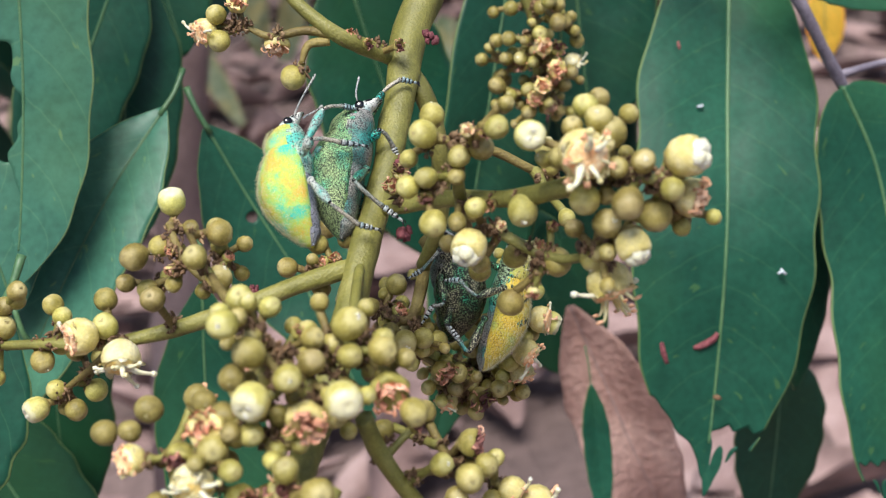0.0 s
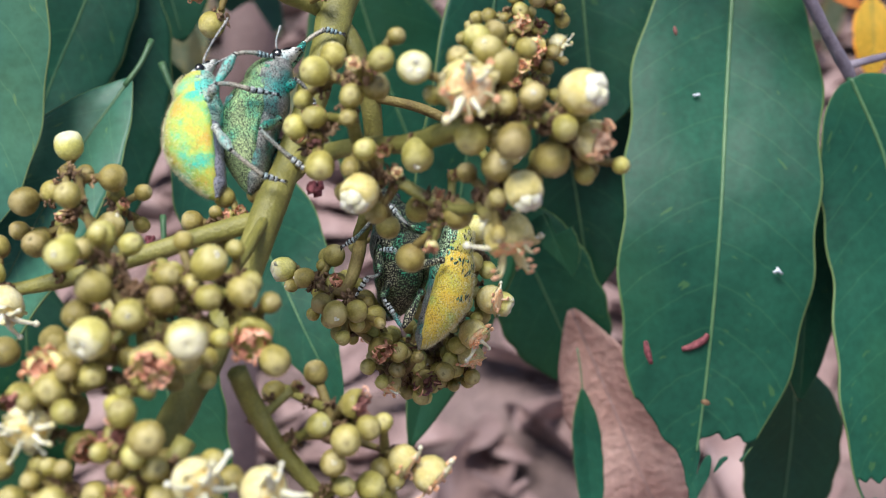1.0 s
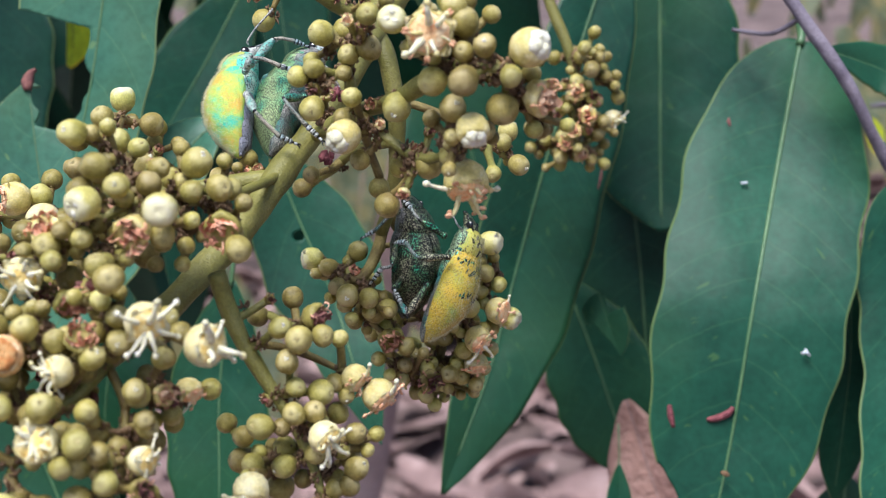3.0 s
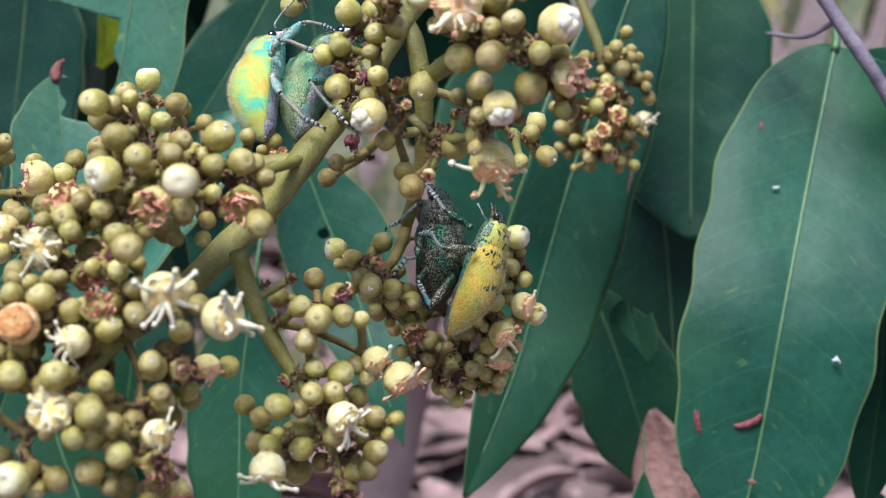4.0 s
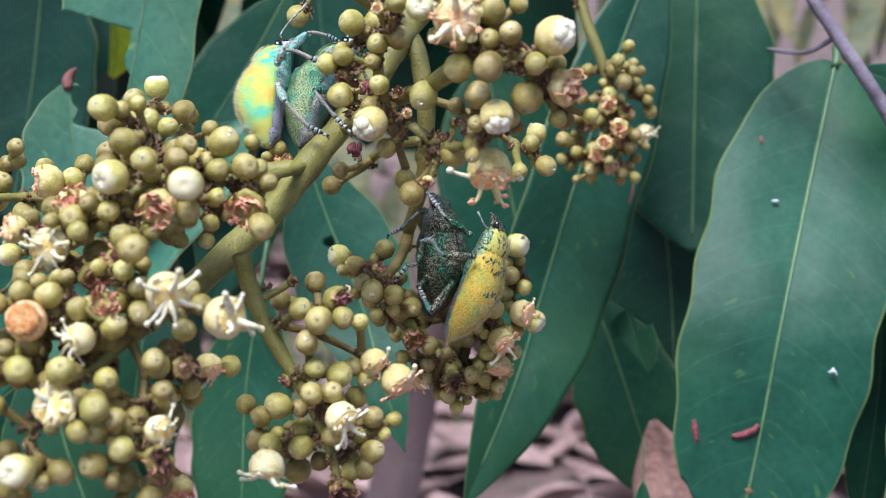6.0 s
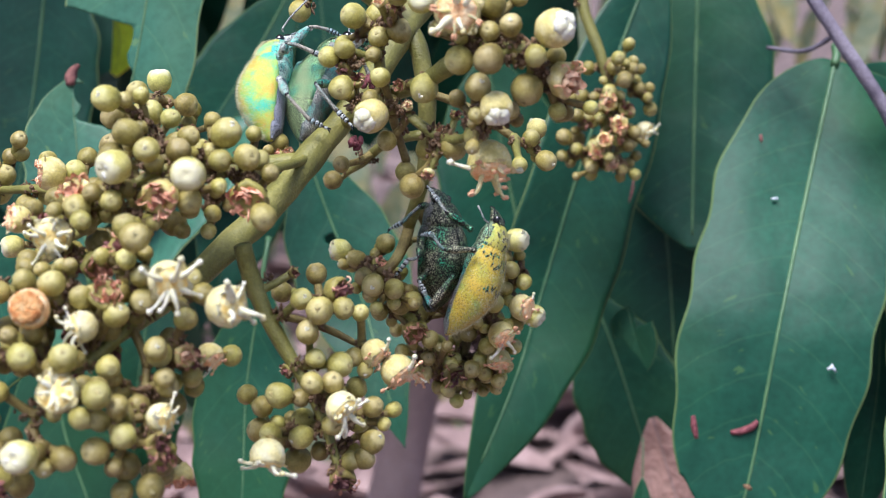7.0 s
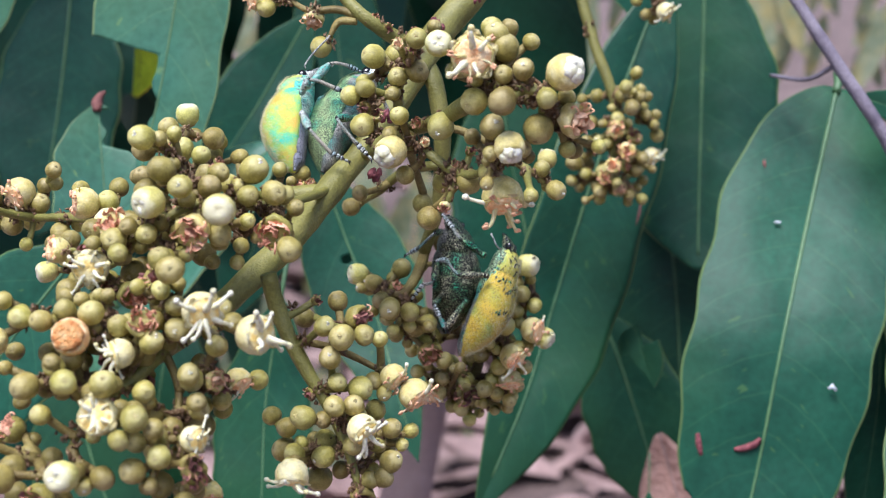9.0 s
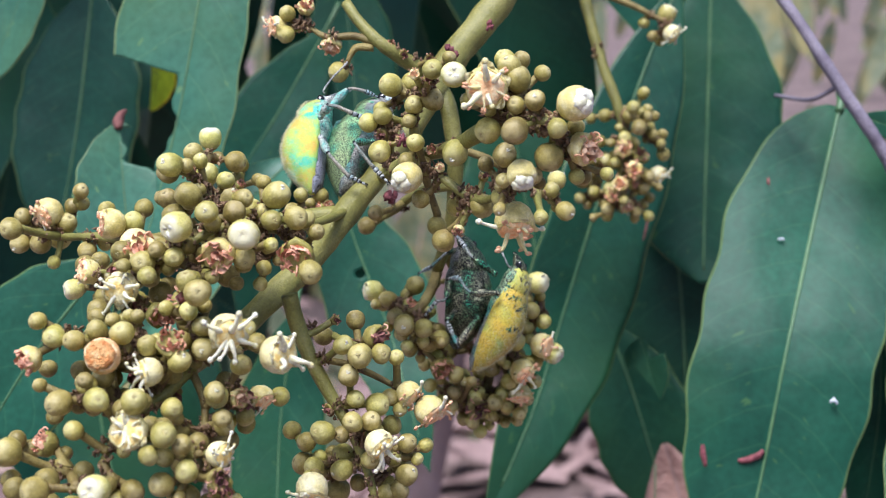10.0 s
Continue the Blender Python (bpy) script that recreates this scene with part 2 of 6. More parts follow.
# paler than plain foliage: sunlight on the far shrubs is put into the colour
LEAF_FAR_SUNLIT = leaf_material("leaf_far_sunlit", (0.13, 0.18, 0.10), (0.30, 0.34, 0.23), 0.5, 0.4)
RIB = material("leaf_rib", [(0.3, (0.045, 0.115, 0.052)), (0.7, (0.09, 0.175, 0.075))], 0.45, 200, 2000, 0.2)


def scales(name, ground, coats, cell, gap, rough=0.4, metal=0.35, patch=130.0, grain=5000.0):
    """Beetle skin: small shining scales in coloured patches over a dark shell."""
    m = bpy.data.materials.new(name)
    m.use_nodes = True
    n, l = m.node_tree.nodes, m.node_tree.links
    p = n["Principled BSDF"]
    pos = n.new("ShaderNodeNewGeometry")
    vor = n.new("ShaderNodeTexVoronoi")
    vor.inputs["Scale"].default_value = cell
    big = n.new("ShaderNodeTexNoise")
    big.inputs["Scale"].default_value, big.inputs["Detail"].default_value = patch, 3
    fine = n.new("ShaderNodeTexNoise")
    fine.inputs["Scale"].default_value, fine.inputs["Detail"].default_value = grain, 3
    for t in (vor, big, fine):
        l.new(pos.outputs["Position"], t.inputs["Vector"])
    add = n.new("ShaderNodeMath")
    add.operation = "MULTIPLY_ADD"
    add.inputs[1].default_value, add.inputs[2].default_value = 0.14, -0.07
    l.new(vor.outputs["Color"], add.inputs[0])
    tot = n.new("ShaderNodeMath")
    l.new(big.outputs["Fac"], tot.inputs[0])
    l.new(add.outputs[0], tot.inputs[1])
    ramp = n.new("ShaderNodeValToRGB")
    ramp_stops(ramp, coats)
    l.new(tot.outputs[0], ramp.inputs["Fac"])
    cut = n.new("ShaderNodeMapRange")
    cut.inputs["From Min"].default_value, cut.inputs["From Max"].default_value = gap, gap + 0.05
    l.new(fine.outputs["Fac"], cut.inputs["Value"])
    mix = n.new("ShaderNodeMixRGB")
    mix.inputs[1].default_value = (*ground, 1)
    l.new(cut.outputs[0], mix.inputs[0])
    l.new(ramp.outputs["Color"], mix.inputs[2])
    l.new(mix.outputs[0], p.inputs["Base Color"])
    bump = n.new("ShaderNodeBump")
    bump.inputs["Strength"].default_value, bump.inputs["Distance"].default_value = 0.5, 0.0001
    l.new(vor.outputs["Distance"], bump.inputs["Height"])
    l.new(bump.outputs["Normal"], p.inputs["Normal"])
    p.inputs["Roughness"].default_value, p.inputs["Metallic"].default_value = rough, metal
    return m


GOLD = scales("gold_scales", (0.26, 0.40, 0.08), [(0.36, (0.04, 0.52, 0.40)), (0.44, (0.18, 0.56, 0.27)), (0.51, (0.37, 0.57, 0.12)), (0.59, (0.50, 0.53, 0.08)), (0.68, (0.60, 0.40, 0.06))], 11000, 0.345, 0.5, 0.1, 460, 7500)
CHEST = scales("gold_chest_scales", (0.30, 0.38, 0.08), [(0.30, (0.08, 0.56, 0.44)), (0.37, (0.26, 0.60, 0.28)), (0.44, (0.46, 0.60, 0.14)), (0.54, (0.57, 0.54, 0.10)), (0.66, (0.64, 0.44, 0.08))], 11000, 0.38, 0.5, 0.1, 300, 7500)
GREEN = scales("green_scales", (0.006, 0.014, 0.012), [(0.30, (0.05, 0.56, 0.50)), (0.37, (0.10, 0.52, 0.36)), (0.44, (0.24, 0.52, 0.24)), (0.55, (0.44, 0.57, 0.27))], 15000, 0.485, 0.34, 0.3, 300, 11500)
TEAL = scales("teal_scales", (0.02, 0.04, 0.04), [(0.36, (0.05, 0.52, 0.44)), (0.50, (0.14, 0.55, 0.46)), (0.62, (0.45, 0.58, 0.50))], 9000, 0.42, 0.45, 0.2, 500, 6500)
ASH = scales("ash_scales", (0.10, 0.10, 0.11), [(0.35, (0.20, 0.25, 0.27)), (0.5, (0.34, 0.35, 0.35)), (0.65, (0.46, 0.45, 0.42))], 9000, 0.43, 0.5, 0.1, 500, 6500)
SOOT = scales("sooty_scales", (0.004, 0.005, 0.005), [(0.33, (0.04, 0.46, 0.27)), (0.42, (0.10, 0.30, 0.15)), (0.52, (0.26, 0.30, 0.16)), (0.62, (0.56, 0.54, 0.38))], 12000, 0.53, 0.32, 0.3, 420, 7000)
OCHRE = scales("ochre_scales", (0.24, 0.18, 0.025), [(0.32, (0.28, 0.46, 0.15)), (0.40, (0.50, 0.48, 0.07)), (0.50, (0.60, 0.46, 0.04)), (0.64, (0.66, 0.44, 0.05))], 9000, 0.41, 0.5, 0.12, 330, 7000)
LIMB = scales("limb_scales", (0.08, 0.10, 0.10), [(0.40, (0.08, 0.42, 0.36)), (0.50, (0.30, 0.40, 0.36)), (0.62, (0.46, 0.47, 0.44))], 9000, 0.42, 0.5, 0.1, 500, 5500)
MARKED = scales("marked_scales", (0.008, 0.009, 0.007), [(0.34, (0.20, 0.46, 0.14)), (0.44, (0.48, 0.50, 0.10)), (0.60, (0.64, 0.54, 0.10))], 9000, 0.42, 0.45, 0.2, 330, 2300)
FACE = scales("face_scales", (0.10, 0.12, 0.12), [(0.38, (0.30, 0.50, 0.50)), (0.5, (0.48, 0.56, 0.55)), (0.62, (0.60, 0.60, 0.56))], 7000, 0.38, 0.55, 0.05, 400, 4500)
UNDER = scales("underside", (0.03, 0.035, 0.05), [(0.38, (0.12, 0.16, 0.22)), (0.5, (0.19, 0.21, 0.27)), (0.62, (0.28, 0.28, 0.34))], 9000, 0.42, 0.45, 0.15, 400, 6000)
SPECKLE = scales("speckled_flank", (0.02, 0.022, 0.024), [(0.36, (0.06, 0.32, 0.29)), (0.48, (0.20, 0.24, 0.22)), (0.62, (0.40, 0.38, 0.36))], 12000, 0.46, 0.42, 0.2, 420, 10000)
SHIN = scales("shin_scales", (0.04, 0.04, 0.04), [(0.38, (0.22, 0.27, 0.25)), (0.5, (0.34, 0.32, 0.27)), (0.62, (0.46, 0.42, 0.34))], 9000, 0.42, 0.55, 0.05, 500, 7500)
FOOT = scales("foot_scales", (0.03, 0.035, 0.04), [(0.38, (0.22, 0.32, 0.35)), (0.5, (0.36, 0.40, 0.42)), (0.62, (0.48, 0.48, 0.45))], 9000, 0.41, 0.5, 0.05, 500, 7500)
GLINT = scales("glinting_green_scales", (0.008, 0.012, 0.010), [(0.36, (0.04, 0.44, 0.40)), (0.48, (0.08, 0.42, 0.30)), (0.60, (0.34, 0.46, 0.28))], 9000, 0.49, 0.32, 0.35, 420, 6500)
FUZZ = material("fuzz", [(0.3, (0.55, 0.52, 0.28)), (0.7, (0.75, 0.74, 0.5))], 0.6, 900, 3000, 0.0)

# ---------------------------------------------------------------- building helpers
PLACED = {}


def thing(name, at_cm, label, category, group=""):
    """An Empty at a point of the shoot, given in its centimetres."""
    e = new(name)
    e.empty_display_size = 0.01
    e.matrix_basis = Matrix.Translation(CM @ Vector(at_cm))
    PLACED[e] = e.matrix_basis.copy()
    return tagged(e, label, category, group)


def hang(ob, parent, m):
    """Sets ob at the world pose m under parent."""
    PLACED[ob] = m.copy()
    if parent is not None:
        ob.parent = parent
        ob.matrix_parent_inverse = PLACED[parent].inverted()
    ob.matrix_basis = m
    return ob


def finish(bm, name, mats, smooth=True):
    me = bpy.data.meshes.new(name)
    bm.normal_update()
    bm.to_mesh(me)
    bm.free()
    for m in mats if isinstance(mats, (list, tuple)) else [mats]:
        me.materials.append(m)
    for f in me.polygons:
        f.use_smooth = smooth
    return me


def part(name, bm, mat, parent, label=""):
    """A bmesh in shoot centimetres becomes one mesh under parent."""
    bm.transform(CM)
    ob = new(name, finish(bm, name, mat))
    hang(ob, parent, Matrix.Identity(4))
    return tagged(ob, label)


def piece(name, mesh, m_cm, parent, label=""):
    """An object on a shared unit mesh, at a pose in shoot centimetres."""
    return tagged(hang(new(name, mesh), parent, CM @ m_cm), label)


def aim(p, d, size, spin=0.0):
    """Pose with the local Z along d."""
    d = Vector(d).normalized()
    return Matrix.Translation(p) @ d.to_track_quat("Z", "Y").to_matrix().to_4x4() @ Matrix.Rotation(spin, 4, "Z") @ Matrix.Diagonal((size, size, size, 1))


def glide(pts, n):
    """Catmull-Rom through rows of any length."""
    a = np.array(pts, float)
    a = np.vstack([2 * a[0] - a[1], a, 2 * a[-1] - a[-2]])
    out = []
    for i in range(1, len(a) - 2):
        for k in range(n):
            t = k / n
            p0, p1, p2, p3 = a[i - 1 : i + 3]
            out.append(0.5 * (2 * p1 + (p2 - p0) * t + (2 * p0 - 5 * p1 + 4 * p2 - p3) * t * t + (3 * p1 - p0 - 3 * p2 + p3) * t**3))
    out.append(a[-2])
    return np.array(out)


def tube(bm, rows, sides=8, steps=4, lump=0.0, cap=True, slot=0):
    """A round, tapering, slightly lumpy tube along rows of (x, y, z, radius)."""
    c = glide(rows, steps)
    rings = []
    side = Vector((0.3, 0.9, 0.2))
    for i, (x, y, z, r) in enumerate(c):
        d = Vector(c[min(i + 1, len(c) - 1)][:3]) - Vector(c[max(i - 1, 0)][:3])
        d.normalize()
        side = (side - d * side.dot(d)).normalized()
        up = d.cross(side)
        ring = []
        for k in range(sides):
            a = 2 * math.pi * k / sides
            q = Vector((x, y, z))
            w = r * (1 + lump * noise.noise(Vector((x * 3 + k, y * 3, z * 3))))
            ring.append(bm.verts.new(q + (side * math.cos(a) + up * math.sin(a)) * w))
        rings.append(ring)
    for a, b in zip(rings, rings[1:]):
        for k in range(sides):
            f = bm.faces.new((a[k], a[(k + 1) % sides], b[(k + 1) % sides], b[k]))
            f.material_index = slot
    if cap:
        for ring, flip in ((rings[0], True), (rings[-1], False)):
            f = bm.faces.new(ring[::-1] if flip else ring)
            f.material_index = slot


def lathe(bm, prof, sides=14, wave=None, slot=0, caps=(True, True)):
    """Turns rows of (radius, height) round Z; wave(angle, height) scales the radius."""
    rings = []
    for r, z in prof:
        rings.append([bm.verts.new((r * math.cos(a) * (wave(a, z) if wave else 1), r * math.sin(a) * (wave(a, z) if wave else 1), z)) for a in [2 * math.pi * k / sides for k in range(sides)]])
    for a, b in zip(rings, rings[1:]):
        for k in range(sides):
            bm.faces.new((a[k], a[(k + 1) % sides], b[(k + 1) % sides], b[k])).material_index = slot
    if caps[0]:
        bm.faces.new(rings[0][::-1]).material_index = slot
    if caps[1]:
        bm.faces.new(rings[-1]).material_index = slot


def blob(bm, centre, r, squash=(1, 1, 1), slot=0, rough=0.0, seg=8):
    res = bmesh.ops.create_uvsphere(bm, u_segments=seg, v_segments=max(4, seg - 3), radius=1)
    for v in res["verts"]:
        k = r * (1 + rough * noise.noise(v.co * 2.3 + Vector(centre) * 7))
        v.co = Vector(centre) + Vector((v.co.x * squash[0] * k, v.co.y * squash[1] * k, v.co.z * squash[2] * k))
    for f in {f for v in res["verts"] for f in v.link_faces}:
        f.material_index = slot


# ---------------------------------------------------------------- buds and flowers, unit size, the tip along Z
def bud_mesh(kind):
    """A round bud with a closed mouth: a shallow dent or low crown, and a small pale nub where the petals meet."""
    bm = bmesh.new()
    tall = (1.0, 1.05, 0.95, 1.08, 0.98)[kind]
    fold = (0.03, 0.05, 0.05, 0.04, 0.06)[kind]
    lobes = (5, 4, 5, 4, 5)[kind]
    prof = [(math.sin(math.pi * (0.06 + 0.78 * i / 10)) ** 0.86, -math.cos(math.pi * (0.06 + 0.78 * i / 10)) * tall) for i in range(11)]
    prof += [[(0.40, 0.955), (0.24, 0.965), (0.1, 0.95)], [(0.34, 0.95), (0.2, 1.0), (0.09, 1.02)], [(0.38, 0.925), (0.26, 0.915), (0.1, 0.885)], [(0.36, 0.97), (0.25, 1.0), (0.1, 0.97)], [(0.40, 0.95), (0.27, 0.955), (0.1, 0.925)]][kind]

    def wave(a, z):
        return 1 + fold * math.cos(lobes * a) * max(0, z) ** 2 + 0.035 * math.sin(2 * a + kind + z) + 0.025 * math.cos(3 * a + 2 * kind - 1.5 * z)

    lathe(bm, prof, 18, wave, 0, (True, True))
    if kind != 1:
        for k in range((3, 0, 4, 2, 3)[kind]):
            a = 2.1 * k + kind
            blob(bm, (0.11 * math.cos(a), 0.11 * math.sin(a), prof[-1][1] + 0.0), 0.12, (1, 1, 0.5), 2, 0.6, 6)
    if kind == 3:
        blob(bm, (0.13, 0.05, 1.02), 0.13, (0.8, 1.1, 1.0), 2, 0.5, 7)
    lathe(bm, [(0.14, -tall * 1.10), (0.34, -tall * 1.0), (0.50, -tall * 0.88), (0.44, -tall * 0.8)], 10, lambda a, z: 1 + 0.14 * math.cos(5 * a), 1)
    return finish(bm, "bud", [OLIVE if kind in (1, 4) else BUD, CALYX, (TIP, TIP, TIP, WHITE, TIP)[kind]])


def opening_mesh(kind):
    """A barrel-shaped bud that pales to cream at its blunt mouth; the petals still meet there or push out as lobes."""
    bm = bmesh.new()
    rnd = random.Random(40 + kind)
    prof = [(0.2, -1.0), (0.55, -0.88), (0.86, -0.56), (0.98, -0.1), (0.97, 0.25), (0.90, 0.52)]
    prof += ([(0.78, 0.72), (0.60, 0.84), (0.40, 0.87), (0.2, 0.82), (0.06, 0.78)], [(0.76, 0.66), (0.5, 0.68), (0.1, 0.66)], [(0.76, 0.76), (0.56, 0.90), (0.34, 0.96), (0.16, 0.93), (0.05, 0.90)])[kind]
    lobes = (5, 5, 4)[kind]
    lathe(bm, prof, 24, lambda a, z: 1 + 0.02 * math.cos(2 * a + kind) + 0.055 * math.cos(lobes * a) * max(0, z) ** 2, 0, (True, True))
    if kind == 0:
        for k in range(3):
            a = 2.1 * k + 0.4
            blob(bm, (0.36 * math.cos(a), 0.36 * math.sin(a), 0.78), 0.24, (1.2, 0.8, 0.5), 2, 0.5, 8)
    if kind == 1:
        for k in range(5):
            a = 2 * math.pi * k / 5 + rnd.uniform(-0.4, 0.4)
            far = rnd.uniform(0.24, 0.38)
            blob(bm, (far * math.cos(a), far * math.sin(a), 0.60 + rnd.uniform(-0.05, 0.12)), rnd.uniform(0.44, 0.52), (1.0, 1.0, 0.95), 2, 0.2, 14)
    lathe(bm, [(0.16, -1.12), (0.40, -1.02), (0.52, -0.92), (0.46, -0.84)], 10, lambda a, z: 1 + 0.12 * math.cos(5 * a), 1)
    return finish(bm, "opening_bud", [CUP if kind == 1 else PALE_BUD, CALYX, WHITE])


def cup_mesh(mats, flare, bulge):
    """A barrel-shaped cup with a thick lobed rim, filled by a grooved nectar disc."""
    bm = bmesh.new()

    def wave(a, z):
        return 1 + (0.045 * math.cos(5 * a) if z > 0.1 else 0) + 0.02 * math.sin(2 * a)

    def grooves(a, z):
        return 1 + 0.07 * math.cos(10 * a) + 0.03 * math.sin(3 * a)

    lathe(bm, [(0.2, -0.98), (0.55, -0.86), (0.86, -0.54), (0.99, -0.1), (0.97 + flare, 0.26), (0.94 + flare, 0.40), (0.88 + flare, 0.45), (0.82 + flare, 0.40), (0.78 + flare, 0.26)], 20, wave, 0, (True, False))
    lathe(bm, [(0.86 + flare, 0.26 + bulge * 0.6), (0.74, 0.33 + bulge), (0.52, 0.37 + bulge), (0.26, 0.39 + bulge), (0.1, 0.40 + bulge), (0.03, 0.38 + bulge)], 30, grooves, 1, (False, True))
    return finish(bm, "flower", mats)


def disc_mesh(mat, seed):
    """The knobbly heart of the flower."""
    bm = bmesh.new()
    rnd = random.Random(seed)
    for k in range(7):
        a = 2.4 * k
        blob(bm, (0.2 * math.cos(a) * (k > 0), 0.2 * math.sin(a) * (k > 0), 0.34 + rnd.uniform(0, 0.08)), rnd.uniform(0.1, 0.17), (1, 1, 0.8), 0, 0.5, 6)
    return finish(bm, "disc", [mat])


def petal_mesh(mat, curl, long):
    """A small blunt lobe that stands on the rim."""
    bm = bmesh.new()
    grid = []
    for i in range(6):
        u = i / 5
        w = 0.30 * math.sin(math.pi * (0.36 + 0.55 * u)) ** 0.7
        row = []
        for j in range(5):
            v = j / 2 - 1
            out = 0.86 + long * u * math.cos(curl * u + 1.1) - 0.05 * v * v
            up = 0.34 + long * u * math.sin(curl * u + 1.1) * 0.75 - 0.08 * v * v + 0.04 * math.sin(5 * u + 3 * v)
            row.append(bm.verts.new((out, v * w, up)))
        grid.append(row)
    for p, q in zip(grid, grid[1:]):
        for j in range(4):
            bm.faces.new((p[j], p[j + 1], q[j + 1], q[j]))
    bmesh.ops.solidify(bm, geom=bm.faces[:], thickness=0.09)
    return finish(bm, "petal", [mat])


def stamen_mesh(mat, tip, reach, rise, thick, head, bean=False):
    """A filament from the disc's edge with a knob or a two-lobed anther."""
    bm = bmesh.new()
    rows = [(0.36, 0, 0.40, thick * 1.9), (0.42 + reach * 0.3, 0.02, 0.44 + rise * 0.6, thick * 1.3), (0.42 + reach * 0.7, 0.06, 0.38 + rise * 0.95, thick * 0.9), (0.42 + reach, 0.02, 0.34 + rise, thick * 0.8)]
    tube(bm, rows, 7, 3)
    x, y, z = rows[-1][:3]
    if bean:
        for s in (-1, 1):
            blob(bm, (x + 0.02, y + s * head * 0.5, z), head, (1.3, 0.62, 0.7), 1, 0.2, 7)
    else:
        blob(bm, (x + 0.03, y, z), head, (1.1, 1.0, 0.9), 1, 0.25, 8)
    return finish(bm, "stamen", [mat, tip])


def withered_mesh(seed, mats):
    """A cup stuffed with crumpled, inrolled petals, like a dried rose."""
    bm = bmesh.new()
    rnd = random.Random(seed)
    lathe(bm, [(0.15, -0.95), (0.5, -0.82), (0.80, -0.45), (0.88, 0.0), (0.78, 0.22), (0.5, 0.1), (0.1, 0.0)], 14, lambda a, z: 1 + 0.08 * math.cos(5 * a + seed))
    for k in range(17):
        a, ring = rnd.uniform(0, 6.28), rnd.choice((0.15, 0.4, 0.6, 0.75))
        lean = rnd.uniform(-0.5, 0.5) + 0.3 * ring
        turn = rnd.uniform(-0.8, 0.8)
        grid = []
        for i in range(6):
            u = i / 5
            row = []
            for j in range(4):
                v = (j / 1.5 - 1) * 0.30 * math.sin(math.pi * (0.25 + 0.6 * u))
                bend = 0.35 * (1 - (2 * j / 3 - 1) ** 2)
                r = ring * 0.8 + (0.55 * u * lean) + 0.25 * bend
                z = -0.05 + 0.62 * u - 0.25 * u * u * abs(lean)
                q = Vector((r * math.cos(a) - v * math.sin(a + turn), r * math.sin(a) + v * math.cos(a + turn), z))
                row.append(bm.verts.new(q + noise.noise_vector(q * 3.1 + Vector((seed, k, 0))) * 0.16))
            grid.append(row)
        for p, q in zip(grid, grid[1:]):
            for j in range(3):
                bm.faces.new((p[j], p[j + 1], q[j + 1], q[j])).material_index = 1
    for k in range(4):
        a = rnd.uniform(0, 6.28)
        c, s = math.cos(a), math.sin(a)
        tube(bm, [(0.5 * c, 0.5 * s, 0.2, 0.05), (0.8 * c, 0.8 * s, 0.45, 0.045), (1.0 * c + 0.1 * s, 1.0 * s, 0.30, 0.05), (0.95 * c, 0.95 * s + 0.1, 0.12, 0.075)], 6, 3, 0.3, True, 2)
    return finish(bm, "withered_flower", mats)


def bract_mesh(seed):
    """A tuft of tiny woody scales and blind buds at a fork."""
    bm = bmesh.new()
    rnd = random.Random(seed)
    for k in range(6):
        blob(bm, (rnd.uniform(-0.9, 0.9), rnd.uniform(-0.9, 0.9), rnd.uniform(-0.3, 0.8)), rnd.uniform(0.28, 0.55), (0.75, 1.0, rnd.uniform(0.8, 1.4)), 0, 0.6, 6)
    for k in range(3):
        a = rnd.uniform(0, 6.28)
        tube(bm, [(0.2 * math.cos(a), 0.2 * math.sin(a), 0, 0.3), (0.8 * math.cos(a), 0.8 * math.sin(a), 0.5, 0.26), (1.25 * math.cos(a), 1.25 * math.sin(a), 1.2, 0.05)], 5, 2)
    return finish(bm, "bract", [BRACT])


BUD_MESHES = [bud_mesh(k) for k in range(5)]
OPENING = [opening_mesh(k) for k in range(3)]
CUPS = [cup_mesh([CREAM, NECTAR], -0.02, 0.17), cup_mesh([CUP, ORANGE], -0.04, 0.22), cup_mesh([ORANGE, RUST], -0.06, 0.45)]
DISCS = [disc_mesh(NECTAR, 1), disc_mesh(ORANGE, 2)]
PETALS = [petal_mesh(WHITE, 0.4, 0.48), petal_mesh(CREAM, -0.7, 0.36), petal_mesh(BLUSH, 0.5, 0.42)]
STAMENS = [stamen_mesh(WHITE, WHITE, 1.15, 0.42, 0.115, 0.17), stamen_mesh(WHITE, CREAM, 0.75, 0.85, 0.115, 0.17), stamen_mesh(WHITE, WHITE, 1.35, 0.12, 0.10, 0.17), stamen_mesh(CREAM, ANTHER, 0.72, 0.22, 0.062, 0.14, True), stamen_mesh(BLUSH, ANTHER, 0.95, -0.1, 0.06, 0.14, True), stamen_mesh(BLUSH, ANTHER, 0.3, 0.5, 0.055, 0.13, True), stamen_mesh(CREAM, ANTHER, 0.5, 0.95, 0.07, 0.13, True)]
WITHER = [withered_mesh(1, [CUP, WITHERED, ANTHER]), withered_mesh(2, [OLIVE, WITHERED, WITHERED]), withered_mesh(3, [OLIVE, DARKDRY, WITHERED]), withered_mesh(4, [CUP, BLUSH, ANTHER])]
BRACTS = [bract_mesh(k) for k in range(4)]


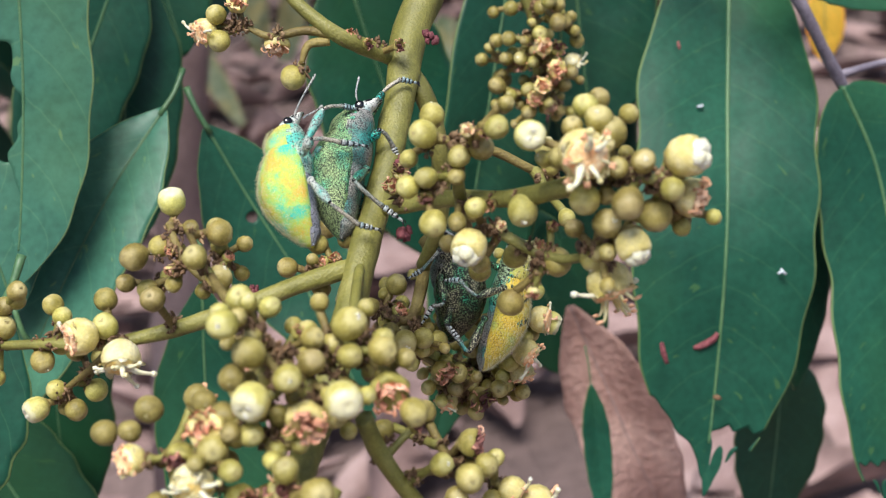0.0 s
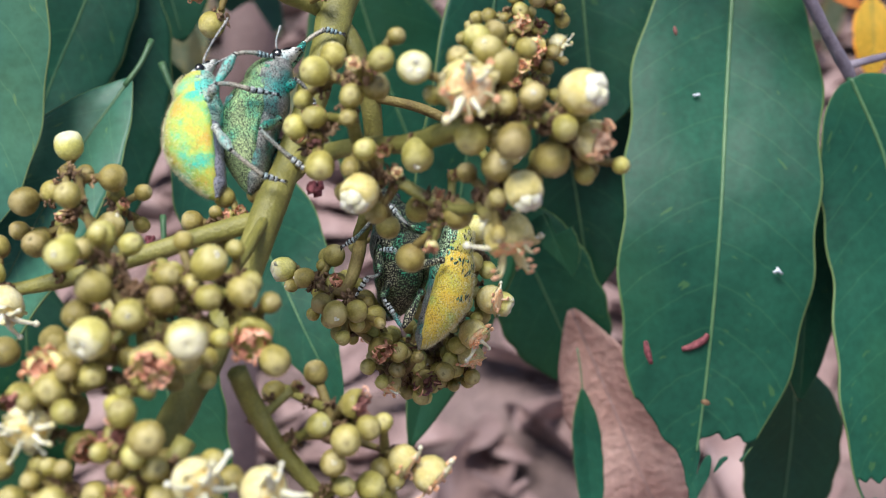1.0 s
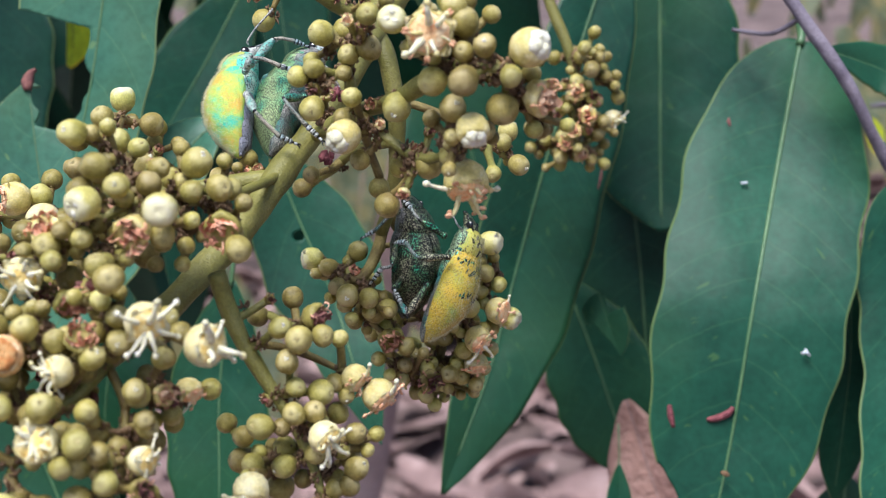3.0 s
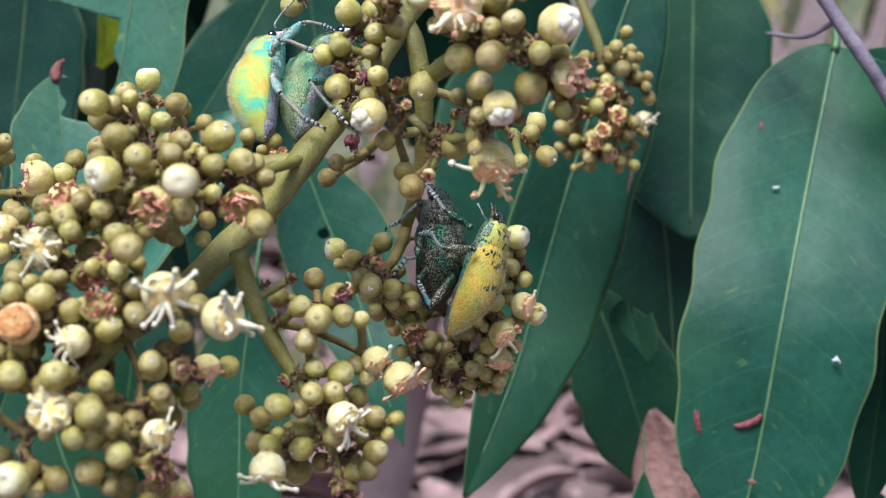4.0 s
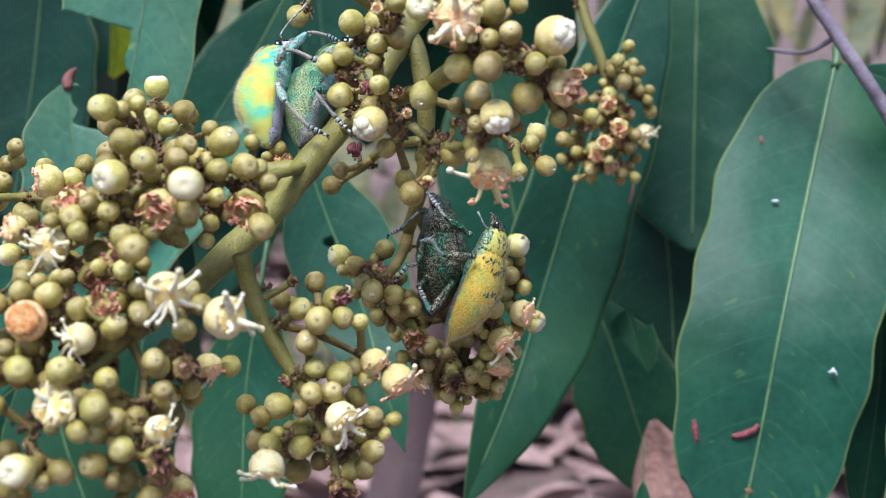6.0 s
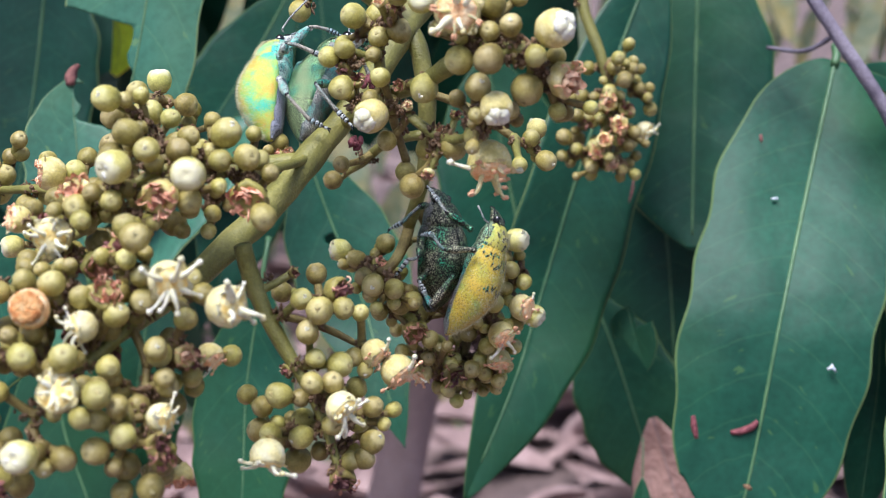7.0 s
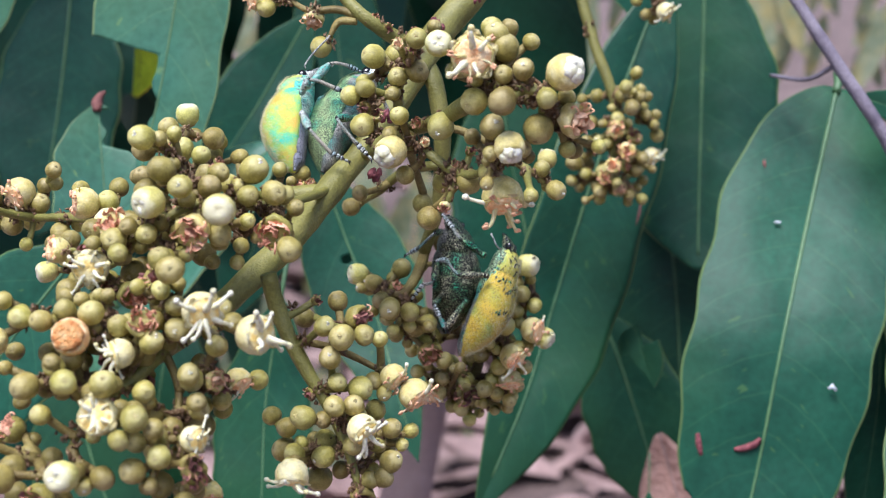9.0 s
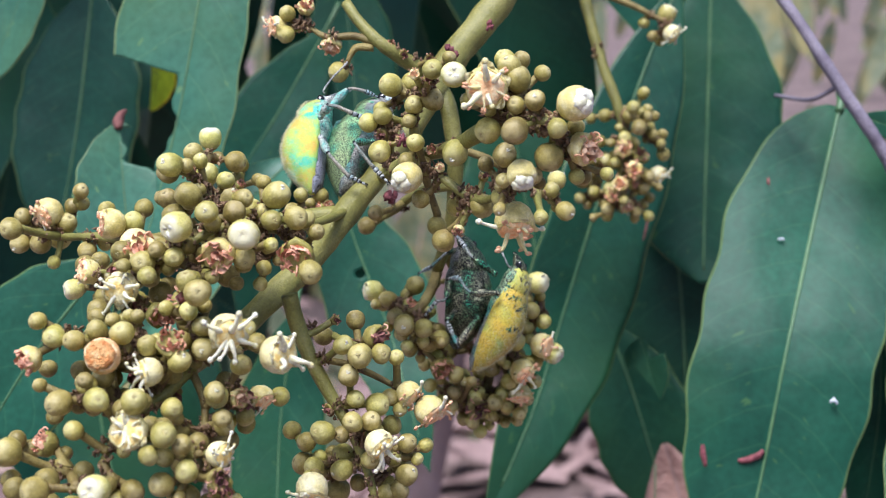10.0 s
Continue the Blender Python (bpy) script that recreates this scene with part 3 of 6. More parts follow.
def open_flower(parent, p, d, r, fresh, rnd):
    """A cup with a disc, petals and stamens; fresh ones are white, older ones turn orange."""
    m = aim(p, d, r, rnd.uniform(0, 6))
    f = piece("flower", CUPS[0 if fresh else 1], m, parent, "creamy open flower with long white stamens" if fresh else "fading orange flower with curled stamens")
    piece("disc", DISCS[0 if fresh else 1], m, f)
    for k in range(5):
        if fresh or rnd.random() < 0.75:
            lobe = m @ Matrix.Rotation(2 * math.pi * k / 5 + rnd.uniform(-0.2, 0.2), 4, "Z") @ Matrix.Diagonal((1, rnd.uniform(0.8, 1.2), rnd.uniform(0.7, 1.1), 1))
            piece("petal", PETALS[rnd.choice((0, 1, 1)) if fresh else 1 if r > 0.19 else rnd.choice((1, 1, 2))], lobe, f)
    full = fresh and d.y < -0.95  # seen full face, its stamens still short
    count = 11 if full else rnd.choice((6, 7, 7)) if fresh else rnd.choice((9, 10, 11)) + (2 if r > 0.19 else 0)
    for k in range(count):
        s = 1 if full else rnd.choice((0, 0, 1, 2)) if fresh else rnd.choice((3, 5, 4, 5, 3, 5, 5, 0)) if r < 0.19 else (6, 6, 3, 6, 2)[k % 5] if d.z < -0.5 else (3, 1, 3)[k % 3]
        turn = 2 * math.pi * k / count + rnd.uniform(-0.55, 0.55)
        lean = Matrix.Rotation(rnd.uniform(-0.25, 0.25), 4, "Y") @ Matrix.Rotation(rnd.uniform(-0.25, 0.25), 4, "X")
        piece("stamen", STAMENS[s], m @ Matrix.Rotation(turn, 4, "Z") @ lean @ Matrix.Scale(rnd.uniform(0.72, 1.04) * (0.72 if full else 1.08 if r > 0.19 and d.z < -0.5 else 1), 4), f)


# ---------------------------------------------------------------- the flowering shoot, in centimetres: stems as x, y, z, radius
RACHIS = [(1.94, 1.45, 1.72, 0.191), (1.7, 1.3, 1.27, 0.19), (1.24, 1.0, 0.64, 0.179), (0.92, 0.5, -0.04, 0.154), (0.6, 0.02, -0.67, 0.138), (0.325, -0.32, -1.1, 0.134), (0.03, -0.78, -1.6, 0.136), (-0.22, -1.25, -2.0, 0.136), (-0.44, -1.6, -2.29, 0.127), (-0.71, -2.1, -2.62, 0.112), (-0.96, -2.6, -2.9, 0.092), (-1.17, -3.1, -3.11, 0.069)]
HANGING = [(1.06, 0.8, 0.37, 0.118), (1.22, 0.7, -0.04, 0.104), (1.28, 0.8, -0.62, 0.098), (1.2, 1.1, -1.31, 0.08), (1.01, 1.5, -1.79, 0.081)]
LEFT_ARM = [(0.18, -0.45, -1.32, 0.091), (-0.04, -0.5, -1.32, 0.091), (-0.52, -0.6, -1.37, 0.085), (-1.03, -0.7, -1.44, 0.083), (-1.59, -0.6, -1.52, 0.069), (-2.15, -0.5, -1.55, 0.054), (-2.55, -0.3, -1.49, 0.05), (-3.08, 0.0, -1.46, 0.046), (-3.53, 0.2, -1.35, 0.036)]
LEFT_SPRAY = [(-0.91, -0.7, -1.43, 0.044), (-1.0, -0.7, -1.25, 0.044), (-1.2, -0.7, -1.06, 0.044), (-1.33, -0.6, -0.82, 0.039), (-1.36, -0.5, -0.63, 0.029)]
LEFT_DROP = [(-2.05, -0.5, -1.57, 0.04), (-2.27, -0.4, -1.74, 0.035), (-2.58, -0.2, -1.94, 0.03)]
RIGHT_ARM = [(0.52, -0.15, -0.89, 0.077), (0.98, -1.0, -0.79, 0.072), (1.43, -1.7, -0.79, 0.078), (1.73, -2.2, -0.71, 0.079), (2.05, -2.5, -0.63, 0.059), (2.36, -2.7, -0.72, 0.04)]
RIGHT_DROP = [(1.24, -1.62, -1.01, 0.044), (1.53, -1.72, -1.25, 0.049), (1.73, -1.92, -1.33, 0.038), (1.98, -2.22, -1.28, 0.033)]
RIGHT_SPRAY = [(1.09, -1.22, -0.92, 0.056), (1.04, -1.52, -0.67, 0.06), (1.05, -1.62, -0.48, 0.04), (1.11, -1.62, -0.29, 0.03)]
FRONT_ARM = [(0.27, -0.3, -1.22, 0.05), (0.10, -1.0, -1.40, 0.048), (-0.06, -1.8, -1.55, 0.046), (-0.27, -2.4, -1.62, 0.044), (-0.58, -2.75, -1.62, 0.042), (-0.95, -2.8, -1.80, 0.038), (-1.31, -2.8, -1.97, 0.034), (-1.71, -2.7, -2.02, 0.027)]
FRONT_SPRAY = [(-0.61, -2.7, -1.55, 0.04), (-0.86, -2.2, -1.28, 0.042), (-1.07, -1.5, -0.96, 0.035), (-1.2, -0.8, -0.7, 0.026)]
LOWER_ARM = [(-0.11, -2.1, -2.21, 0.08), (-0.04, -2.0, -2.54, 0.08), (0.15, -2.0, -2.96, 0.071), (0.38, -2.0, -3.35, 0.056), (0.56, -2.0, -3.72, 0.047), (0.69, -2.0, -4.14, 0.037)]
LOWER_SPRAY = [(0.15, -1.9, -2.82, 0.038), (0.4, -1.8, -2.88, 0.038), (0.63, -1.7, -2.98, 0.034), (0.87, -1.7, -3.11, 0.024)]
END_ARM = [(-0.46, -2.8, -2.49, 0.075), (-0.77, -3.0, -2.84, 0.065), (-1.02, -3.2, -3.13, 0.055), (-1.25, -3.4, -3.32, 0.038), (-1.43, -3.5, -3.64, 0.029)]
END_DROP = [(-0.81, -3.0, -2.88, 0.039), (-0.66, -3.1, -3.22, 0.034), (-0.68, -3.2, -3.6, 0.03)]
REAR_SPRAY = [(1.05, 1.5, -1.69, 0.068), (0.94, 1.5, -2.03, 0.068), (0.75, 1.4, -2.3, 0.054), (0.53, 1.5, -2.23, 0.034)]
REAR_ARM = [(1.08, 1.6, -1.55, 0.068), (1.47, 2.5, -2.35, 0.072), (1.6, 2.6, -2.93, 0.065), (1.44, 2.8, -3.58, 0.051)]
REAR_TWIG = [(1.57, 2.5, -2.71, 0.05), (1.97, 2.3, -2.64, 0.042), (2.26, 2.2, -2.37, 0.035)]
SIDE_SPRAY = [(1.24, 0.8, -0.88, 0.052), (0.81, 1.2, -0.9, 0.054), (0.51, 1.5, -1.07, 0.055), (0.28, 1.7, -1.18, 0.035)]
SIDE_TWIG = [(1.29, 0.7, -0.44, 0.045), (1.77, 0.8, -0.63, 0.046), (2.15, 0.8, -0.9, 0.045), (2.34, 0.9, -1.02, 0.033)]
BACK_STEM = [(2.9, 5.2, 2.62, 0.092), (3.06, 5.2, 1.85, 0.084), (3.23, 5.2, 1.25, 0.083), (3.41, 5.2, 0.7, 0.075), (3.49, 5.3, 0.17, 0.067), (3.4, 5.4, -0.49, 0.05)]
BACK_TWIG = [(3.07, 5.2, 2.48, 0.05), (3.56, 5.2, 2.3, 0.05), (3.89, 5.2, 2.12, 0.042), (4.13, 5.2, 1.99, 0.033)]
TOP_ARM = [(1.05, 0.85, 0.38, 0.099), (0.52, 0.45, 0.68, 0.08), (0.21, 0.5, 1.0, 0.069), (0.05, 0.6, 1.24, 0.064)]
TOP_SPRAY = [(0.47, 0.45, 0.71, 0.048), (0.17, 0.45, 0.82, 0.042), (-0.15, 0.45, 0.82, 0.037), (-0.38, 0.5, 0.96, 0.026)]
TOP_DROP = [(0.38, 0.45, 0.68, 0.045), (0.18, 0.45, 0.68, 0.039), (0.08, 0.45, 0.52, 0.026)]
BUDS_B = [('b', -0.2, -0.42, -1.18, 0.06), ('d', 0.0, -0.42, -1.2, 0.055), ('d', -0.1, -0.4, -1.22, 0.05), ('b', -0.02, 0.46, 0.41, 0.116), ('o', -0.75, 0.5, 0.97, 0.131), ('d', -0.11, 0.5, 0.72, 0.116), ('b', -0.61, 0.45, 1.1, 0.091), ('b', -0.63, 0.45, 0.86, 0.104), ('d', -0.4, 0.45, 1.18, 0.097), ('d', 0.57, 0.45, 0.71, 0.058), ('d', 0.73, 0.45, 0.6, 0.051), ('d', 1.02, 0.45, 0.53, 0.058)]
BUDS_C_IN = [('b', 0.81, -1.62, -0.15, 0.119), ('b', 0.97, -1.19, -0.05, 0.103), ('b', 1.23, -1.75, -0.32, 0.118), ('b', 1.05, -1.74, -0.37, 0.093), ('b', 0.75, -1.79, -0.48, 0.093), ('b', 0.73, -1.88, -0.84, 0.111), ('b', 1.08, -1.94, -0.77, 0.087), ('b', 1.2, -0.91, -1.48, 0.099), ('w', 0.99, -1.85, -1.09, 0.16), ('b', 0.78, -1.63, -0.14, 0.073), ('d', 0.7, -0.58, -0.53, 0.076), ('d', 0.61, -0.58, -0.65, 0.076), ('d', 1.23, -1.73, -0.81, 0.054), ('d', 1.3, -1.73, -0.99, 0.044), ('d', 0.73, -1.73, -0.65, 0.059)]
BUDS_C_LOW = [('b', 1.95, -2.57, -0.99, 0.113), ('b', 2.35, -2.51, -1.01, 0.127), ('w', 2.1, -2.66, -1.18, 0.143), ('b', 1.44, -1.37, -1.33, 0.106), ('b', 1.7, -1.76, -1.37, 0.126), ('b', 1.31, -1.52, -1.68, 0.114), ('o', 2.02, -2.12, -1.56, 0.205), ('b', 1.91, -2.14, -1.32, 0.103), ('d', 1.58, -1.72, -1.21, 0.054), ('d', 1.72, -1.72, -1.08, 0.049), ('d', 1.47, -1.72, -1.6, 0.054)]
BUDS_C_UP = [('d', 2.68, -2.5, -0.94, 0.15), ('b', 1.46, -1.91, -0.87, 0.126), ('b', 1.8, -2.61, -0.77, 0.118), ('b', 2.05, -2.87, -0.82, 0.124), ('o', 1.8, -2.78, -0.41, 0.205), ('b', 2.08, -2.19, -0.42, 0.09), ('b', 2.23, -2.81, -0.54, 0.094), ('w', 2.58, -2.77, -0.57, 0.17), ('w', 1.49, -2.48, -0.23, 0.13), ('b', 2.08, -2.6, -0.31, 0.126), ('b', 2.0, -2.6, -0.2, 0.108), ('b', 1.79, -2.6, -0.21, 0.081), ('d', 1.09, -2.1, -0.14, 0.053), ('d', 1.22, -2.1, -0.19, 0.045), ('b', 2.29, -2.3, -0.69, 0.042), ('b', 2.37, -2.3, -0.62, 0.037), ('b', 2.22, -2.3, -0.66, 0.037), ('b', 2.31, -2.3, -0.77, 0.033)]
BUDS_D_IN = [('w', -1.31, -0.33, -0.44, 0.132), ('b', -1.16, -1.6, -0.78, 0.099), ('b', -0.95, -0.68, -0.75, 0.117), ('b', -0.87, -2.2, -1.07, 0.108), ('b', -0.66, -2.35, -1.15, 0.083), ('b', -0.87, -2.9, -1.34, 0.119), ('b', -1.04, -0.7, -1.14, 0.117), ('b', -1.71, -0.55, -0.83, 0.122), ('b', -1.85, -0.3, -1.08, 0.085), ('b', -1.6, -0.95, -1.16, 0.109), ('f', -1.97, -0.85, -1.63, 0.183), ('b', -2.07, -0.6, -1.37, 0.117), ('b', -2.05, -0.3, -1.19, 0.1), ('b', -1.43, -0.5, -1.14, 0.074), ('b', -1.48, -0.5, -0.79, 0.093), ('b', -1.19, -0.5, -0.68, 0.074), ('d', -1.4, -0.6, -0.83, 0.044), ('d', -0.92, -0.6, -0.98, 0.049), ('d', -1.44, -0.6, -1.0, 0.044)]
BUDS_D_OUT = [('o', -3.2, -0.09, -1.2, 0.176), ('b', -3.4, -0.64, -1.42, 0.121), ('b', -3.33, 0.04, -1.53, 0.127), ('b', -3.29, 0.52, -1.42, 0.144), ('o', -2.29, -0.73, -1.39, 0.179), ('b', -3.52, 0.0, -1.23, 0.095), ('b', -3.55, 0.0, -1.54, 0.107), ('b', -3.01, 0.0, -1.31, 0.114), ('b', -2.85, 0.0, -1.09, 0.088), ('b', -2.96, 0.0, -1.12, 0.088), ('b', -3.16, 0.0, -1.75, 0.076), ('b', -2.39, 0.0, -1.54, 0.113), ('b', -2.71, -0.2, -1.64, 0.106), ('b', -2.65, -0.2, -1.92, 0.091), ('b', -2.31, -0.2, -2.0, 0.107), ('b', -2.52, -0.2, -2.14, 0.102), ('w', -2.86, -0.2, -2.06, 0.126), ('b', -2.79, -0.2, -0.98, 0.09), ('b', -2.46, -0.2, -1.28, 0.085)]
BUDS_E = [('b', -0.12, -2.66, -1.33, 0.126), ('b', 0.08, -2.77, -1.55, 0.111), ('b', -0.64, -3.14, -1.52, 0.103), ('b', -0.45, -2.9, -1.5, 0.101), ('b', -0.42, -2.29, -1.41, 0.093), ('b', -0.16, -2.7, -1.56, 0.098), ('w', -0.92, -3.09, -1.64, 0.147), ('b', 0.05, -2.36, -1.3, 0.069), ('b', -0.36, -2.91, -1.91, 0.105), ('b', 0.22, -2.84, -2.04, 0.11), ('d', -0.57, -3.03, -1.89, 0.143), ('b', -0.6, -3.6, -2.24, 0.115), ('b', -1.12, -2.43, -1.89, 0.101), ('b', -1.25, -3.0, -1.95, 0.113)]
BUDS_E_LOW = [('f', -1.44, -3.01, -2.17, 0.165), ('d', -1.28, -2.9, -1.82, 0.132), ('o', -1.87, -2.64, -2.0, 0.127), ('w', -0.29, -3.23, -1.73, 0.15), ('d', 0.08, -2.75, -1.88, 0.145), ('b', -0.97, -3.0, -1.9, 0.094), ('b', -1.01, -3.0, -1.08, 0.111), ('d', -0.79, -2.6, -1.35, 0.054), ('d', -0.49, -2.6, -1.33, 0.05), ('d', -0.64, -2.6, -1.59, 0.059)]
BUDS_F_LOW = [('o', 1.19, -1.85, -3.32, 0.157), ('b', 0.24, -2.32, -3.49, 0.114), ('b', 0.53, -2.4, -3.39, 0.095), ('b', -0.17, -1.65, -3.51, 0.092), ('f', 0.77, -2.34, -3.6, 0.146), ('b', 0.99, -2.03, -3.61, 0.094), ('b', 0.03, -1.97, -3.6, 0.094), ('b', -0.01, -1.9, -3.81, 0.109), ('b', 0.36, -1.84, -3.73, 0.105), ('b', 0.27, -1.62, -4.09, 0.121), ('b', 0.5, -1.8, -4.0, 0.086), ('b', 0.79, -2.0, -4.07, 0.084), ('b', 0.98, -2.0, -3.91, 0.103), ('f', 0.17, -2.49, -3.98, 0.157), ('b', 0.91, -2.0, -4.05, 0.094), ('d', 0.72, -2.0, -4.24, 0.112), ('b', 0.37, -2.0, -3.86, 0.103), ('d', 0.24, -2.0, -3.29, 0.052), ('d', 0.57, -2.0, -3.44, 0.047)]
BUDS_F_UP = [('b', 0.08, -1.29, -2.6, 0.1), ('b', 0.44, -1.52, -2.45, 0.098), ('b', 0.42, -2.23, -2.69, 0.097), ('b', 0.6, -2.4, -2.79, 0.118), ('d', 0.72, -2.1, -2.62, 0.115), ('b', 0.89, -2.0, -2.81, 0.075), ('b', 0.48, -2.3, -2.97, 0.101), ('b', 0.53, -2.2, -3.19, 0.083), ('b', 0.72, -2.1, -3.25, 0.112), ('o', 1.0, -1.9, -3.16, 0.133), ('b', 0.82, -1.9, -3.19, 0.085), ('b', 0.91, -1.9, -3.3, 0.071), ('d', 0.3, -1.9, -2.45, 0.048), ('d', 0.69, -1.9, -3.45, 0.047)]
BUDS_G_LOW = [('b', -0.45, -3.34, -3.3, 0.083), ('o', -0.27, -2.6, -3.16, 0.125), ('b', -0.53, -3.2, -3.12, 0.1), ('d', -0.36, -3.0, -3.14, 0.098), ('b', -0.35, -2.9, -3.31, 0.086), ('b', -0.12, -2.5, -3.15, 0.09), ('b', -0.87, -3.4, -3.21, 0.092), ('f', -1.1, -3.85, -3.38, 0.165), ('b', -0.8, -3.9, -3.4, 0.111), ('b', -0.69, -3.75, -3.49, 0.088), ('f', -0.46, -3.39, -3.6, 0.124), ('d', -0.45, -3.4, -3.87, 0.103), ('w', -1.33, -4.0, -3.83, 0.137), ('b', -1.74, -3.7, -3.15, 0.113), ('b', -2.17, -3.7, -3.55, 0.122), ('b', -0.66, -3.7, -3.71, 0.097), ('b', -0.87, -3.7, -3.82, 0.107), ('b', -1.11, -3.7, -3.87, 0.098), ('b', -1.94, -3.7, -3.87, 0.122), ('d', -0.4, -3.7, -3.78, 0.093), ('b', -1.43, -3.7, -3.13, 0.103)]
BUDS_G_UP = [('f', -0.35, -3.6, -2.57, 0.163), ('f', 0.05, -3.41, -2.76, 0.174), ('b', -0.62, -3.3, -2.71, 0.105), ('b', -0.32, -3.2, -2.85, 0.093), ('b', -0.79, -3.46, -2.81, 0.099), ('d', -0.86, -3.5, -2.66, 0.116), ('b', -0.5, -3.4, -3.08, 0.096), ('d', -0.35, -3.1, -3.14, 0.085), ('s', -1.41, -3.6, -2.76, 0.158), ('f', -1.05, -3.48, -2.9, 0.132), ('b', -1.32, -4.0, -3.11, 0.102), ('b', -1.04, -3.91, -3.13, 0.111), ('b', -1.27, -3.5, -2.57, 0.104), ('b', -1.15, -3.2, -2.07, 0.085), ('b', -0.73, -3.4, -2.39, 0.083), ('b', -1.86, -3.5, -2.6, 0.096), ('b', -1.69, -3.5, -2.63, 0.096), ('b', -1.3, -3.5, -2.57, 0.081)]
BUDS_H_LEFT = [('w', 0.19, 1.78, -2.04, 0.138), ('b', 0.72, 1.75, -1.98, 0.117), ('b', 0.39, 1.69, -2.15, 0.103), ('b', 0.52, 1.29, -2.37, 0.1), ('b', 0.64, 1.13, -2.47, 0.126), ('b', 0.85, 1.32, -2.51, 0.114), ('b', 0.96, 2.13, -2.54, 0.105), ('b', 0.88, 1.64, -2.67, 0.123), ('d', 0.67, 1.5, -2.23, 0.088)]
BUDS_H_RIGHT = [('w', 2.20, 1.95, -1.96, 0.15), ('b', 2.13, 1.90, -2.30, 0.105), ('b', 2.07, 2.00, -2.51, 0.085), ('b', 1.94, 1.75, -2.68, 0.11), ('o', 2.26, 1.95, -2.73, 0.165), ('w', 2.38, 2.10, -2.82, 0.14), ('o', 2.01, 1.85, -3.04, 0.165), ('b', 2.16, 2.20, -2.93, 0.1), ('b', 1.74, 2.10, -2.86, 0.1), ('b', 1.85, 2.8, -3.3, 0.11)]
BUDS_H_LOW = [('o', 1.97, 2.10, -3.33, 0.15), ('b', 1.67, 2.00, -3.42, 0.105), ('d', 1.45, 2.00, -3.49, 0.13), ('b', 1.21, 1.70, -3.07, 0.1), ('b', 1.17, 1.90, -3.29, 0.09), ('d', 1.04, 1.60, -3.00, 0.13), ('o', 1.07, 2.10, -3.46, 0.14), ('b', 1.84, 2.00, -3.16, 0.1), ('b', 1.62, 2.20, -3.02, 0.1), ('d', 1.33, 2.30, -3.23, 0.1), ('b', 1.40, 2.30, -3.37, 0.1), ('b', 1.80, 2.30, -3.47, 0.1), ('b', 1.19, 2.79, -3.11, 0.1), ('b', 1.53, 2.8, -3.1, 0.1), ('b', 1.67, 2.9, -3.45, 0.1), ('d', 1.0, 2.46, -2.99, 0.13), ('b', 1.05, 2.3, -2.78, 0.11), ('b', 1.03, 1.6, -2.64, 0.11)]
BUDS_I = [('d', 3.46, 4.9, 0.09, 0.12), ('d', 3.6, 4.9, -0.22, 0.12), ('d', 3.4, 5.0, -0.41, 0.11), ('d', 3.7, 5.1, 0.03, 0.1), ('d', 3.3, 5.1, -0.56, 0.1), ('b', 3.74, 5.2, -0.47, 0.09), ('d', 3.24, 5.3, -0.1, 0.1), ('d', 3.51, 5.2, -0.72, 0.1), ('b', 3.79, 5.4, 0.98, 0.092), ('b', 3.59, 4.75, 0.66, 0.097), ('b', 3.67, 4.76, 0.37, 0.114), ('b', 3.49, 5.06, 0.26, 0.107), ('b', 4.07, 5.46, 0.07, 0.101), ('f', 4.0, 5.56, -0.22, 0.14), ('d', 3.55, 5.65, -0.03, 0.186), ('b', 3.05, 5.81, -0.27, 0.128), ('b', 3.46, 5.8, -0.61, 0.119)]
BUDS_I_LOW = [('f', 4.21, 5.2, 1.82, 0.141), ('w', 4.15, 5.3, 2.14, 0.151), ('b', 3.14, 5.3, 1.57, 0.101), ('b', 3.83, 5.3, 0.71, 0.083), ('b', 3.21, 5.3, 0.64, 0.1), ('b', 3.91, 5.3, 0.35, 0.083), ('b', 3.24, 5.3, -0.03, 0.1), ('b', 2.86, 5.3, -0.32, 0.117), ('b', 3.23, 5.3, -0.74, 0.1), ('b', 3.64, 5.3, -0.79, 0.091), ('d', 3.64, 5.3, -0.38, 0.116), ('b', 3.12, 5.3, 0.26, 0.1), ('b', 3.5, 5.3, 0.55, 0.092), ('b', 3.77, 5.3, -0.0, 0.083), ('b', 3.27, 5.3, -0.45, 0.1), ('b', 3.81, 5.3, 2.02, 0.084), ('b', 3.93, 5.3, 1.81, 0.084)]
BUDS_J = [('b', 2.54, 0.93, -1.18, 0.111), ('w', 2.45, 1.3, -0.78, 0.12), ('b', 2.26, 0.02, -1.33, 0.086), ('b', 0.12, 1.77, -1.24, 0.111), ('b', 2.38, 0.9, -0.94, 0.098), ('b', 0.34, 0.9, -1.17, 0.092)]

